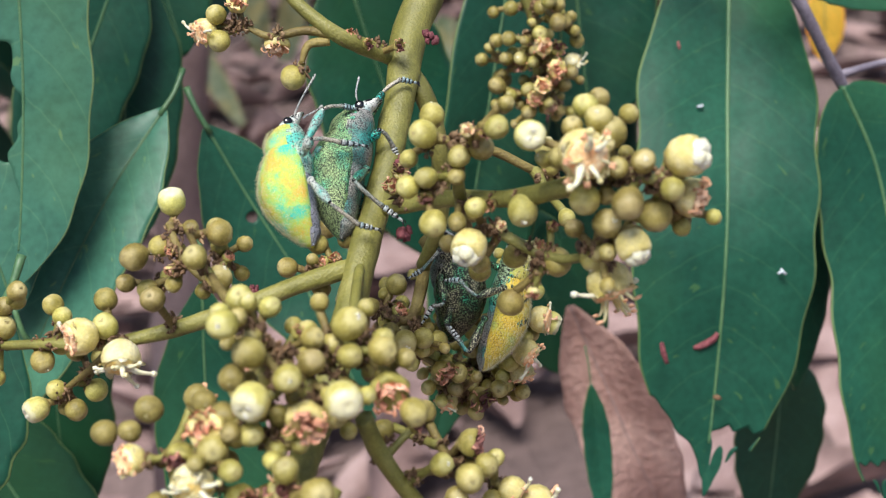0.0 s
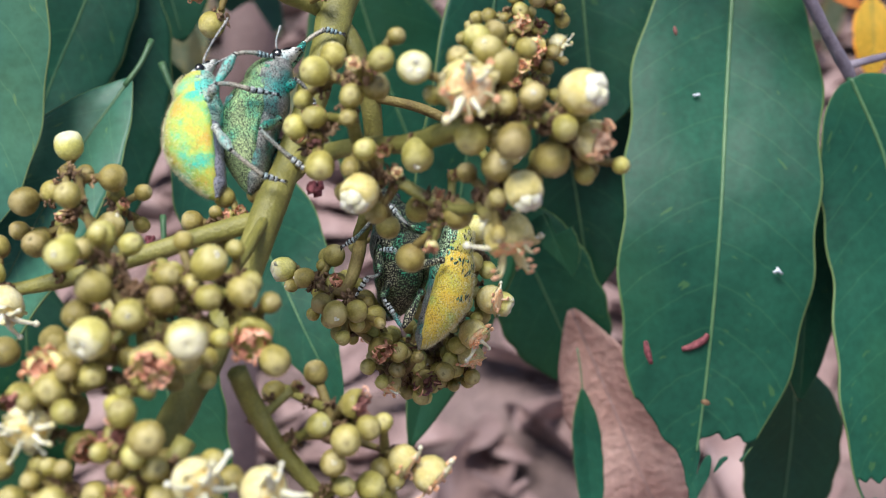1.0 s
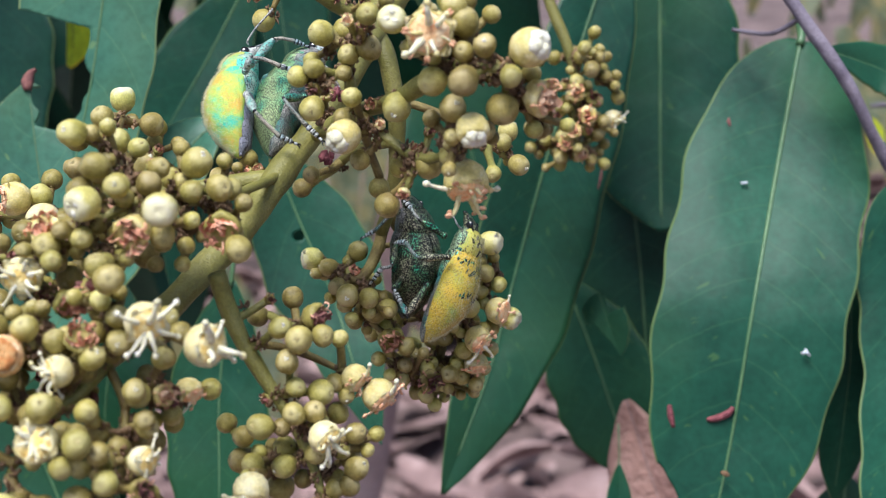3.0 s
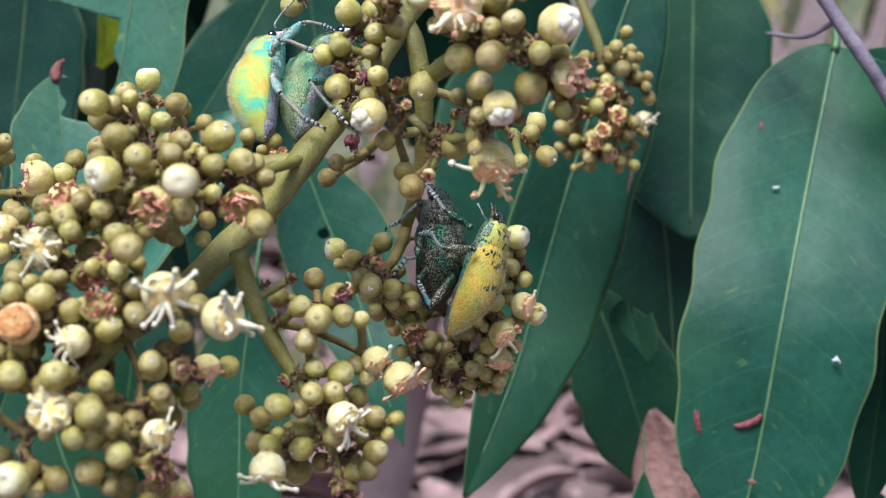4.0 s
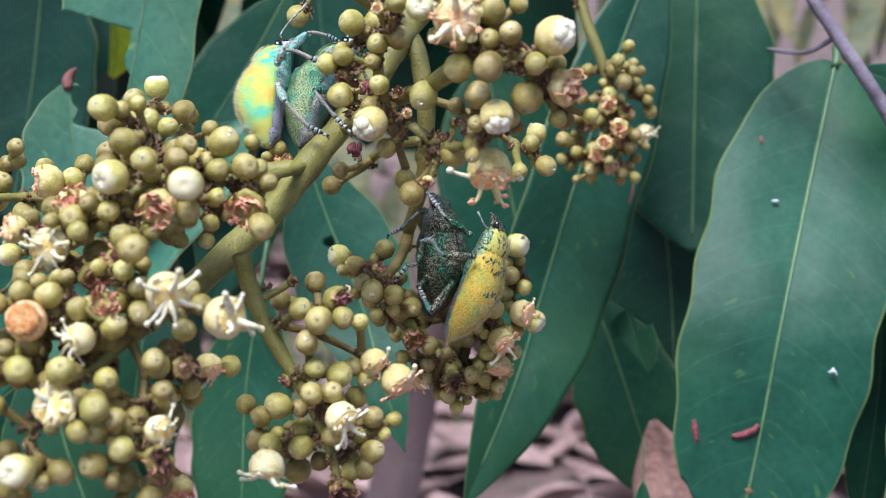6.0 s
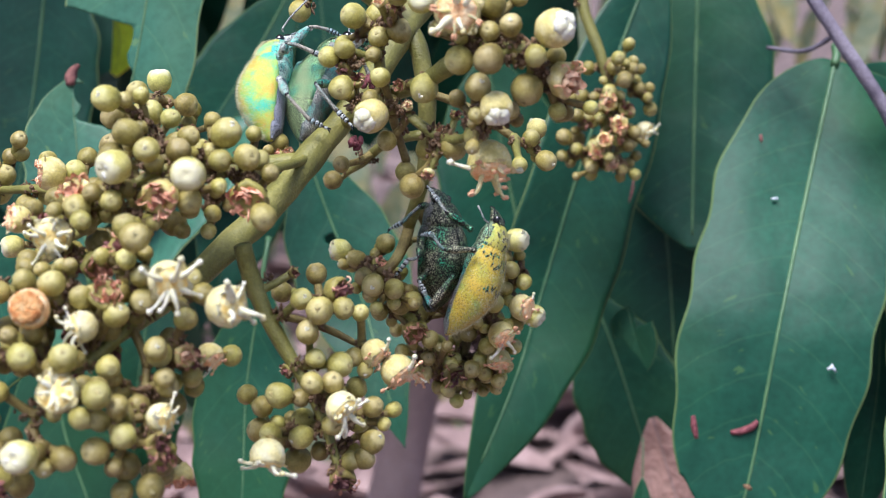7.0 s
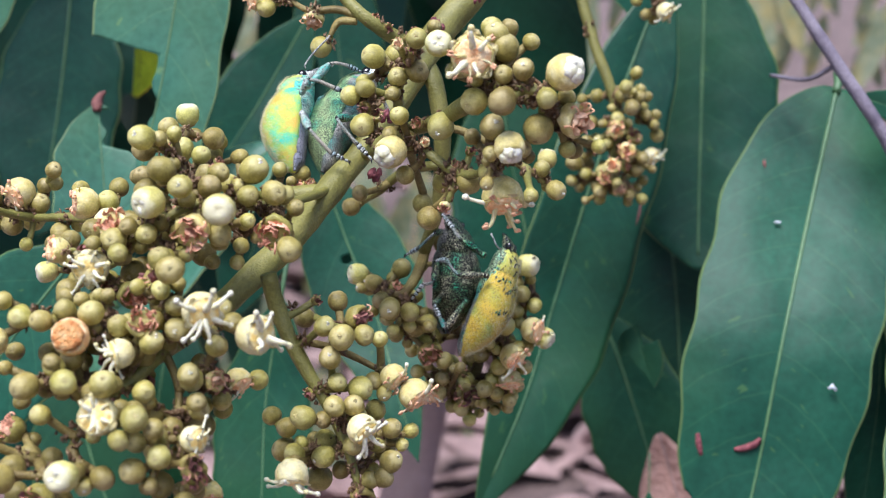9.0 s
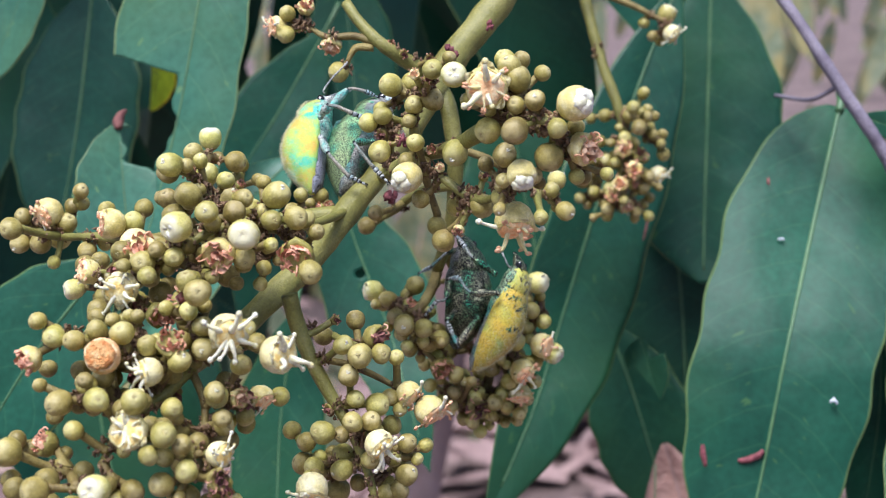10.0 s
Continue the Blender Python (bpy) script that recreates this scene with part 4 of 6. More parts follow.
# Ways in which flowers face where they do not simply point away from their stalk.
FACING = {
    (2.68, -0.94): (0.75, -0.55, -0.35),
    (1.8, -0.41): (0.05, -1, -0.25), (0.99, -1.09): (-0.6, -0.7, -0.5), (2.02, -1.56): (0.1, -0.35, -0.95), (2.58, -0.57): (0.75, -0.7, 0.1),
    (2.1, -1.18): (0.15, -0.5, -0.9), (1.49, -0.23): (0.0, -1, 0.0), (-1.31, -0.44): (0, -0.3, 1), (-0.35, -2.57): (0.6, -0.75, -0.35),
    (0.05, -2.76): (0.8, -0.6, -0.1), (0.77, -3.6): (0.6, -0.5, -0.55), (0.17, -3.98): (-0.1, -0.3, -1), (1.0, -3.16): (0.75, -0.2, -0.6),
    (1.19, -3.32): (0.6, -0.35, -0.7), (-1.97, -1.63): (-0.1, -0.6, -0.75), (-2.29, -1.39): (-0.9, -0.4, 0), (-1.44, -2.17): (0, -0.9, -0.3),
}
FACING_LOW = {
    (-0.27, -3.16): (0.6, -0.35, -0.7), (-0.46, -3.6): (0.85, -0.45, -0.1), (-0.53, -3.12): (0, -0.5, -0.85),
    (-1.1, -3.38): (0, -1, 0.1), (-1.05, -2.9): (-0.8, -0.5, -0.2), (-1.41, -2.76): (0.1, -1, 0.1), (-1.87, -2.0): (-0.7, -0.6, 0.2),
}
FACING_REAR = {
    (-3.2, -1.2): (-0.5, -0.6, -0.5), (2.26, -2.73): (0.8, -0.45, -0.2), (2.01, -3.04): (0.5, -0.6, -0.6), (2.2, -1.96): (0.9, -0.35, -0.1), (2.38, -2.82): (0.8, -0.3, -0.5),
    (1.97, -3.33): (0.1, -0.4, -0.9), (1.07, -3.46): (-0.5, -0.5, -0.6),
    (0.72, -2.62): (0.9, -0.4, -0.2), (0.19, -2.04): (-0.9, -0.3, 0), (-0.29, -1.73): (0.15, -1, -0.15), (-0.92, -1.64): (-0.5, -0.8, -0.3),
}


def stem_samples(rows):
    c = glide(rows, 5)
    return [Vector(q[:3]) for q in c], [q[3] for q in c]


def panicle(name, at_cm, label, stems, clusters, seed, facing, young, keep_clear=(), kinds=(0, 0, 1, 2, 2, 3, 4, 4), crowded=0):
    """Stems, then each bud or flower on a stalk that grows from the nearest stem or stalk."""
    rnd = random.Random(seed)
    plant = thing(name, at_cm, label, "flower cluster")
    nodes = []
    for stem_name, rows, mat in stems:
        bm = bmesh.new()
        tube(bm, rows, 12 if rows[0][3] > 0.12 else 8, 5, 0.22)
        part(stem_name, bm, mat, plant)
        nodes += stem_samples(rows)[0]
    todo = [(k, Vector((x, y, z)), r) for c in clusters for k, x, y, z, r in c]
    # young buds crowd in among the others, mostly behind them
    have = [(p, r) for _, p, r in todo]
    grown = 0
    crowd = [t for t in todo if t[1].y < -2.4] or todo
    rear = [t for t in todo if t[1].y > 1.0] or todo
    for _ in range(9000):
        if grown >= young:
            break
        pick = rnd.random()
        _, p, r = rnd.choice(todo if pick < 0.4 else crowd if pick < 0.7 else rear)
        q = p + Vector((rnd.uniform(-0.24, 0.24), rnd.uniform(0.0, 0.35), rnd.uniform(-0.26, 0.16)))
        s = rnd.uniform(0.06, 0.098)
        if q.z < -2.9 and -1.2 < q.x < 0.1 and rnd.random() < 0.7:  # the lower arm is sparser
            continue
        close = sum((q - h).length < 0.42 for h, _ in have)
        if any((q - Vector(c)).length < d for c, d in keep_clear) or close < 3:
            continue
        if min(((q - h).length - 0.92 * (s + k)) for h, k in have) > 0 and min((q - h).length for h in nodes) > 0.12:
            todo.append(("y", q, s))
            have.append((q, s))
            grown += 1
    # unopened buds deep in the crowd; dark olive skin paints in the front ones' shade
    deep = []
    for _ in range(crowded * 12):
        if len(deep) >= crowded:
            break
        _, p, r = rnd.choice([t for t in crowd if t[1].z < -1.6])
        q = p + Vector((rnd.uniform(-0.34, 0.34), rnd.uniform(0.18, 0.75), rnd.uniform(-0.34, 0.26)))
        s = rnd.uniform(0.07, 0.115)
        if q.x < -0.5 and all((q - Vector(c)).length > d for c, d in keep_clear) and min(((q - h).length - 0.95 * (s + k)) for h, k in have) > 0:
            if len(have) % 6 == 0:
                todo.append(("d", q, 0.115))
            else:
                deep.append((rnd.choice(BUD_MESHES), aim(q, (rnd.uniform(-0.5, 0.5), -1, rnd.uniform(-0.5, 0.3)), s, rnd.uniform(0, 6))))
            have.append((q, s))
    twiglets, loose, bracts = [], [], 0
    todo.sort(key=lambda b: min((b[1] - q).length for q in nodes))
    for kind, p, r in todo:
        base = min(nodes, key=lambda q: (p - q).length + 0.15 * max(0, q.z - p.z))
        way = p - base
        out = way.normalized() if way.length > 1e-4 else Vector((0, -1, 0))
        d = (out + Vector((0, -0.55, -0.05)) + Vector([rnd.uniform(-0.3, 0.3) for _ in range(3)])).normalized()
        if kind == "d":
            d = (out + Vector((0, -1.0, -0.2))).normalized()
        for (fx, fz), v in facing.items():
            if abs(p.x - fx) < 0.012 and abs(p.z - fz) < 0.012:
                d = Vector(v).normalized()
        foot = p - d * r * 0.95
        mid = base.lerp(foot, 0.5) + Vector((0, 0.05, -0.03)) * min(1, way.length)
        thick = 0.027 + 0.02 * min(1, way.length)
        bm = bmesh.new()
        tube(bm, [(*base, thick * 1.35), (*mid, thick), (*foot, thick * 1.05)], 7, 4, 0.2)
        if kind == "y":
            twiglets.append(bm)
        else:
            part("stalk", bm, STALK if rnd.random() < 0.6 else STEM, plant)
        for q in (0.4, 0.62):
            nodes.append(base.lerp(mid, q * 1.3))
        for _ in range(rnd.choice((2, 2, 3, 4))):
            q = base.lerp(mid, rnd.uniform(0, 0.9)) + Vector([rnd.uniform(-0.05, 0.05) for _ in range(3)])
            tuft = aim(q, (rnd.uniform(-1, 1), -1, rnd.uniform(-1, 1)), rnd.choice((rnd.uniform(0.024, 0.055), rnd.uniform(0.03, 0.075))))
            if kind == "y" or bracts >= 280:
                loose.append((rnd.choice(BRACTS), tuft))
            else:
                bracts += 1
                piece("bract", rnd.choice(BRACTS), tuft, plant)
        spin = rnd.uniform(0, 6)
        if kind == "y":
            piece("young_bud", BUD_MESHES[rnd.choice(kinds)], aim(p, d, r, spin), plant)
        elif kind == "b":
            if r < 0.1 or rnd.random() < 0.75:
                m = aim(p, d, r, spin) @ Matrix.Diagonal((1, rnd.uniform(0.94, 1.05), rnd.uniform(0.95, 1.05), 1))
                piece("bud", BUD_MESHES[rnd.choice(kinds)], m, plant)
            else:
                piece("bud", BUD_MESHES[rnd.choice((0, 2, 3))], aim(p, d, r, spin), plant)
        elif kind == "w":
            shape = 1 if r < 0.145 and 2 < p.x and p.y < 0 or r in (0.16, 0.17) else rnd.choice((0, 0, 2))
            bud = piece("opening_bud", OPENING[shape], aim(p, d, r * 0.94, spin), plant, "plump bud with white petal tips showing")
            if p.y > 1.0:
                for k in range(3):
                    piece("petal", PETALS[0], aim(p, d, r * 0.94, spin + 2.1 * k + rnd.uniform(-0.3, 0.3)) @ Matrix.Translation((-0.05, 0, 0.18)), bud)
        elif kind == "s":
            piece("flower", CUPS[2], aim(p, d, r, spin), plant, "spent flower, its disc swollen and rusty orange")
        elif kind in "fo":
            open_flower(plant, p, d, r * 0.95, kind == "f", rnd)
        else:
            piece("withered_flower", WITHER[rnd.choice((0, 3, 0, 1)) if r > 0.13 else rnd.choice((0, 1, 2, 2, 3))], aim(p, d, r * 1.2, spin), plant, "withered brown flower")
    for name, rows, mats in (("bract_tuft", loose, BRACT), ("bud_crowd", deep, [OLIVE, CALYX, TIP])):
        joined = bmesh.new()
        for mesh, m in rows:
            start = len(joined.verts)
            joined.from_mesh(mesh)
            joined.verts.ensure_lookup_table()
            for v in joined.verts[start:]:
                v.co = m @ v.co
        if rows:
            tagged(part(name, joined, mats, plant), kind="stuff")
    joined = bmesh.new()
    for bm in twiglets:
        me = bpy.data.meshes.new("twiglet")
        bm.to_mesh(me)
        bm.free()
        joined.from_mesh(me)
        bpy.data.meshes.remove(me)
    tagged(part("stalk_tangle", joined, STALK, plant), kind="stuff")
    return plant


# Room that the insects take up, in centimetres: centre and radius.
WEEVIL_ROOM = [((-0.25, -0.1, -0.4), 0.55), ((0.3, 0.1, -0.5), 0.6), ((0.3, -0.5, -0.2), 0.6), ((1.35, 1.4, -2.1), 0.42), ((1.75, 1.4, -2.4), 0.45), ((1.5, 0.9, -2.2), 0.55), ((-0.3, 0.5, 0.9), 0.75), ((0.5, 0.5, 0.6), 0.7)]
# The fork of the main stem and the gaps under it stay bare.
FORK_ROOM = [((-0.05, -2.0, -2.1), 0.42), ((0.02, -2.1, -2.5), 0.38), ((-0.4, -2.0, -2.3), 0.4), ((0.15, -2.1, -2.9), 0.25), ((-0.57, -3.7, -3.07), 0.26), ((-0.7, -3.25, -3.09), 0.26), ((-0.82, -2.8, -3.1), 0.26), ((-0.95, -2.35, -3.12), 0.26), ((0.04, -3.7, -3.5), 0.3), ((-0.06, -3.25, -3.54), 0.3), ((-0.16, -2.8, -3.57), 0.3), ((-0.26, -2.35, -3.61), 0.3)]
FRONT_STEMS = [("rachis", RACHIS, STEM), ("branch", HANGING, STEM), ("branch", LEFT_ARM, STEM), ("branchlet", LEFT_SPRAY, STALK), ("branchlet", LEFT_DROP, STALK), ("branch", RIGHT_ARM, STEM), ("branchlet", RIGHT_DROP, STEM), ("branchlet", RIGHT_SPRAY, STEM), ("branch", FRONT_ARM, STEM), ("branchlet", FRONT_SPRAY, STALK), ("branch", LOWER_ARM, STEM), ("branchlet", LOWER_SPRAY, STALK), ("branch", END_ARM, STEM), ("branchlet", END_DROP, STALK), ("branchlet", REAR_SPRAY, STALK), ("branch", REAR_ARM, STALK), ("branchlet", REAR_TWIG, STALK), ("branchlet", SIDE_SPRAY, STEM), ("branchlet", SIDE_TWIG, STALK), ("branch", TOP_ARM, STEM), ("branchlet", TOP_SPRAY, STALK), ("branchlet", TOP_DROP, STALK)]
front = panicle("flower_panicle", (1.9, 0.7, 1.5), "branching olive-green flower panicle crowded with round buds and cream flowers", FRONT_STEMS, [BUDS_B, BUDS_C_IN, BUDS_C_LOW, BUDS_C_UP, BUDS_D_IN, BUDS_D_OUT, BUDS_E, BUDS_F_LOW, BUDS_F_UP, BUDS_G_LOW, BUDS_G_UP, BUDS_H_LEFT, BUDS_H_RIGHT, BUDS_H_LOW, BUDS_E_LOW, BUDS_J], 5, FACING | FACING_LOW | FACING_REAR, 275, WEEVIL_ROOM + FORK_ROOM, crowded=80)
back = panicle("flower_panicle", (2.9, 5.2, 2.6), "smaller olive flower panicle hanging behind, with brown spent flowers", [("stem", BACK_STEM, STEM), ("branchlet", BACK_TWIG, STALK)], [BUDS_I, BUDS_I_LOW], 9, {(4.0, -0.22): (0.6, -0.4, -0.5), (4.21, 1.82): (0.7, -0.3, -0.6)}, 55, (), (1, 4, 4))


def scar(p, d, r):
    bm = bmesh.new()
    rnd = random.Random(int(p[0] * 100) + 50)
    for k in range(9):
        blob(bm, Vector(p) + Vector([rnd.uniform(-r, r) for _ in range(3)]) * 0.8, r * rnd.uniform(0.3, 0.6), (1, 1, 1.2), 0, 0.5, 6)
    part("leaf_scar", bm, SCAR, front, "dark red scaly scar")


for p, r in (((0.66, -0.35, -1.12), 0.09), ((1.30, 0.18, 0.56), 0.07), ((-0.02, -0.3, -1.28), 0.09), ((-0.75, -0.6, -1.32), 0.05), ((1.72, 0.5, 0.92), 0.05), ((0.78, -0.25, -0.5), 0.08)):
    scar(p, (0, -1, 0), r)


# ---------------------------------------------------------------- leaves
def leaf(label, spine, half, mat, tilt=0.0, fold=0.25, gone=None, wave=0.06, tip=0.9, name="leaf", stalk=0.5, group="leaves of the shrub", round_base=False, left=1.0, acute=False, rib=RIB):
    """A blade round a spine (base to tip); gone(u, v) marks eaten parts; v runs from -1 to 1 across."""
    top = thing(name, spine[0], label, "leaf", group)
    rows = glide([(*q, 0.0) for q in spine], 48 if gone else 16)[:, :3]
    nu, nv = len(rows), 64 if gone else 18
    bm = bmesh.new()
    uv = bm.loops.layers.uv.new("UVMap")
    grid, ridge = [], []
    total = sum((Vector(b) - Vector(a)).length for a, b in zip(rows, rows[1:]))
    seed = spine[0][0] * 1.7
    for i, q in enumerate(rows):
        u = i / (nu - 1)
        d = (Vector(rows[min(i + 1, nu - 1)]) - Vector(rows[max(i - 1, 0)])).normalized()
        face = Vector((0, -1, 0))
        face = (face - d * face.dot(d)).normalized()
        side = d.cross(face)
        rot = Matrix.Rotation(radians(tilt), 3, d)
        face, side = rot @ face, rot @ side
        w = half * ((1 - (1 - min(1, (u + 0.004) / 0.26)) ** 2) ** 0.55 if round_base else math.sin(0.5 * math.pi * min(1, (u + 0.012) / 0.42)) ** 0.85)
        w *= max(0.02, 1 - (max(0, u - 0.4) / 0.6) ** 1.5) if acute else max(0.02, 1 - (max(0, u - 0.5) / 0.5) ** 2.3) ** 0.85
        row = []
        for j in range(nv + 1):
            v = 2 * j / nv - 1
            lift = fold * abs(v) * w - 0.10 * w * v * v
            rip = wave * w * v * v * math.sin(u * total * 1.3 + seed + 1.2 * v) + 0.05 * half * math.sin(u * total * 0.7 + seed)
            edge = (1 + 0.025 * math.sin(u * 37 + seed) * abs(v)) * (left if v > 0 else 1)
            row.append((bm.verts.new(Vector(q) + side * (w * v * edge) + face * (lift + rip)), u, v))
        grid.append(row)
        ridge.append(row[nv // 2][0].co + face * (0.012 * half))
    for i in range(nu - 1):
        for j in range(nv):
            u, v = (i + 0.5) / (nu - 1), 2 * (j + 0.5) / nv - 1
            if gone and gone(u, v + 0.10 * noise.noise(Vector((u * 23, v * 4, seed)))):
                continue
            quad = [grid[i][j], grid[i][j + 1], grid[i + 1][j + 1], grid[i + 1][j]]
            f = bm.faces.new([q[0] for q in quad])
            for loop, q in zip(f.loops, quad):
                loop[uv].uv = (q[1] * total / 6, q[2])
    bmesh.ops.delete(bm, geom=[v for v in bm.verts if not v.link_faces], context="VERTS")
    if gone:
        rim = {q[0] for row in grid[1:-1] for q in row[1:-1] if q[0].is_valid and any(e.is_boundary for e in q[0].link_edges)}
        for _ in range(7):
            moved = {}
            for v in rim:
                near = [e.other_vert(v).co for e in v.link_edges if e.is_boundary]
                moved[v] = v.co * 0.4 + sum(near, Vector()) * (0.6 / len(near))
            for v, co in moved.items():
                v.co = co
    blade = part("blade", bm, mat, top)
    thick = blade.modifiers.new("thickness", "SOLIDIFY")
    thick.thickness, thick.offset = 0.00025, 0
    bm = bmesh.new()
    cut = max(2, int(len(rows) * (0.97 if not gone else 0.9)))
    tube(bm, [(*q, half * (0.025 - 0.016 * 3 * i / nu) + 0.004) for i, q in enumerate(ridge[:cut:3])], 6, 2)
    part("midrib", bm, rib, top, "pale raised midrib")
    if stalk:
        d = (Vector(spine[0]) - Vector(spine[1])).normalized()
        b = Vector(spine[0])
        bm = bmesh.new()
        tube(bm, [(*(b - d * 0.1), half * 0.05), (*(b + d * stalk * 0.5), half * 0.05), (*(b + d * stalk + Vector((0, 0.1, 0.1))), half * 0.06)], 7, 3)
        part("petiole", bm, rib, top)
    return top


def eaten_end(u, v):
    rag = 0.05 * math.sin(61 * u) + 0.04 * math.sin(17 * v + 3)
    left_gone = u > 0.80 and v > 1.0 - 5.2 * (u - 0.80) + rag and v > 0.10
    bite = 0.848 + 0.25 * rag < u < 0.918 + 0.3 * rag and -0.97 < v < -0.08 + rag
    return left_gone or bite or (u > 0.90 and v < -0.55 + rag)


def eaten_notch(u, v):
    return u > 0.405 and v > 0.06 + 0.9 * max(0, 1 - (u - 0.405) / 0.03) + 0.05 * math.sin(30 * u)


def eaten_tip(u, v):
    return 0.66 < u < 0.955 and v > 0.12 + 5 * max(0, 0.76 - u) + 0.08 * math.sin(40 * u)


def eaten_hole(u, v):
    return (((u - 0.30) / 0.016) ** 2 + ((v - 0.16) / 0.12) ** 2) < 1



big = leaf("long glossy dark green leaf with pale midrib and gnawed end", [(6.99, 7.0, 0.99), (6.3, 6.2, -1.22), (5.76, 5.5, -3.0), (5.33, 5.4, -4.87), (4.85, 5.3, -6.58)], 1.3, LEAF, 6, 0.10, eaten_end, 0.05, stalk=0.15, round_base=True)
leaf("broad dark green leaf with gnawed end, hanging from the twig", [(7.97, 6.02, -1.28), (8.32, 6.01, -2.49), (8.32, 5.78, -3.83), (8.07, 5.43, -5.17), (7.75, 5.1, -6.3), (7.45, 4.95, -7.5)], 1.08, LEAF, -6, 0.15, lambda u, v: eaten_end(u, -v), 0.05, round_base=True)
dark = leaf("long dark green leaf curving down behind the flowers", [(4.51, 7.6, 3.11), (3.83, 7.4, 1.42), (3.15, 7.2, -0.51), (2.54, 7.3, -2.39), (2.06, 7.1, -3.81), (1.3, 6.8, -5.5)], 1.03, LEAF_DARK, -12, 0.2, left=0.72)
leaf("broad shaded green leaf hanging tip down", [(5.28, 9.0, 3.66), (5.17, 9.0, 1.59), (5.07, 9.0, -0.36), (5.02, 9.0, -1.72)], 1.3, LEAF_DARK, 10, 0.15)
leaf("green leaf with a small gnawed hole and pale midrib", [(-0.99, 6.6, -0.24), (-0.62, 6.6, -1.3), (-0.13, 6.5, -2.55), (0.15, 6.2, -3.5), (0.51, 6.0, -4.65)], 0.85, LEAF, -8, 0.2, eaten_hole, acute=True)
leaf("leaf hanging high in the shade", [(-1.55, 11.0, 4.83), (-1.34, 11.0, 2.43), (-1.18, 11.0, 0.74)], 0.85, LEAF, -8, 0.2)
leaf("broad blue-green leaf with one side eaten away in a notch", [(-2.51, 4.9, 3.72), (-2.73, 4.7, 2.39), (-2.98, 4.6, 0.86), (-3.3, 4.5, -0.57), (-3.58, 4.4, -1.62)], 0.82, LEAF_PALE_SHEEN, 8, 0.12, eaten_notch, round_base=True, left=1.5)
torn = leaf("small green leaf with a withered purple-brown tip", [(-3.68, 4.6, -1.94), (-3.86, 4.8, -0.6), (-4.03, 5.0, 0.65)], 0.72, LEAF_PALE_SHEEN, 12, 0.2, eaten_tip, tip=0.95)
bm = bmesh.new()
tube(bm, [(-4.02, 4.93, 0.52, 0.07), (-4.03, 4.95, 0.64, 0.09), (-3.98, 4.95, 0.76, 0.05), (-3.9, 4.95, 0.82, 0.02)], 7, 3, 0.5)
part("dry_tip", bm, DARKDRY, torn, "withered purple-brown tip")
leaf("dark shaded leaf with faint midrib", [(-1.5, 8.5, 2.74), (-2.29, 8.5, 1.38), (-3.08, 8.5, 0.13), (-3.58, 8.5, -0.94)], 0.8, LEAF_DARK, 0, 0.2)
leaf("pale green leaf at the shoot's edge", [(-5.7, 6.0, 4.1), (-6.02, 6.0, 2.7), (-6.62, 6.0, 1.35)], 0.55, LEAF_PALE_SHEEN, 20, 0.2)
leaf("broad leaf in deep shade", [(-6.11, 10.0, 4.08), (-6.42, 10.0, 1.53), (-6.83, 10.0, -0.88)], 1.2, LEAF_DARK, 5, 0.2)
leaf("dark green leaf under the flower panicle", [(-3.52, 3.0, -1.57), (-4.5, 3.0, -2.82), (-5.32, 3.0, -4.14)], 0.95, LEAF, 10, 0.2)
leaf("dark leaf hanging under the flowers with pale midrib", [(-1.44, 5.5, -2.2), (-1.68, 5.5, -3.7), (-1.72, 5.4, -5.01), (-1.77, 5.4, -6.07)], 0.72, LEAF, 5, 0.2)
leaf("slanting green leaf, folded along its midrib", [(-1.46, 5.5, 0.15), (-2.32, 5.2, -0.75), (-3.27, 5.0, -2.0), (-4.25, 4.8, -3.53)], 0.72, LEAF_PALE_SHEEN, 25, 0.25)
leaf("tall leaf in shade", [(-1.64, 9.0, 2.37), (-2.19, 9.0, 0.06), (-3.0, 9.0, -2.47)], 0.85, LEAF_DARK, -5, 0.2)
leaf("dark leaf in the depth of the shrub", [(4.16, 10.0, 1.49), (4.69, 10.0, -1.25), (4.79, 10.0, -4.43)], 1.35, LEAF_DARK, 12, 0.15)
leaf("dark leaf in the depth of the shrub", [(1.63, 10.5, 1.94), (2.1, 10.5, -0.8), (2.79, 10.5, -3.7)], 1.3, LEAF_DARK, -12, 0.15)
leaf("narrow green leaf hanging straight down", [(4.0, 7.5, -5.27), (3.94, 7.5, -6.28), (3.87, 7.5, -7.58)], 0.22, LEAF, 0, 0.3)
leaf("shaded leaf low in the shrub", [(3.43, 10.2, -2.4), (3.77, 10.1, -3.36), (4.07, 10.0, -4.37), (4.28, 9.95, -5.15), (4.42, 9.9, -5.85)], 0.9, LEAF, 10, 0.2)
# added piece, cut irregularly, stands in for a light gap between the leaves
leaf("small leaf piece added in place of a pale gap between dark leaves", [(3.86, 7.95, -2.66), (3.98, 7.85, -3.1), (4.14, 7.8, -3.65)], 0.34, LEAF, 25, 0.2, lambda u, v: (u < 0.4 and v < -0.35 + 0.5 * u) or (u > 0.45 and v > 1.3 - 1.3 * u), stalk=0, round_base=True)
leaf("dark leaf hanging behind the gnawed leaf", [(7.55, 7.1, -2.1), (7.49, 7.1, -3.6), (7.33, 7.07, -4.62), (7.08, 7.0, -5.9)], 0.5, LEAF_DARK, -8, 0.2)
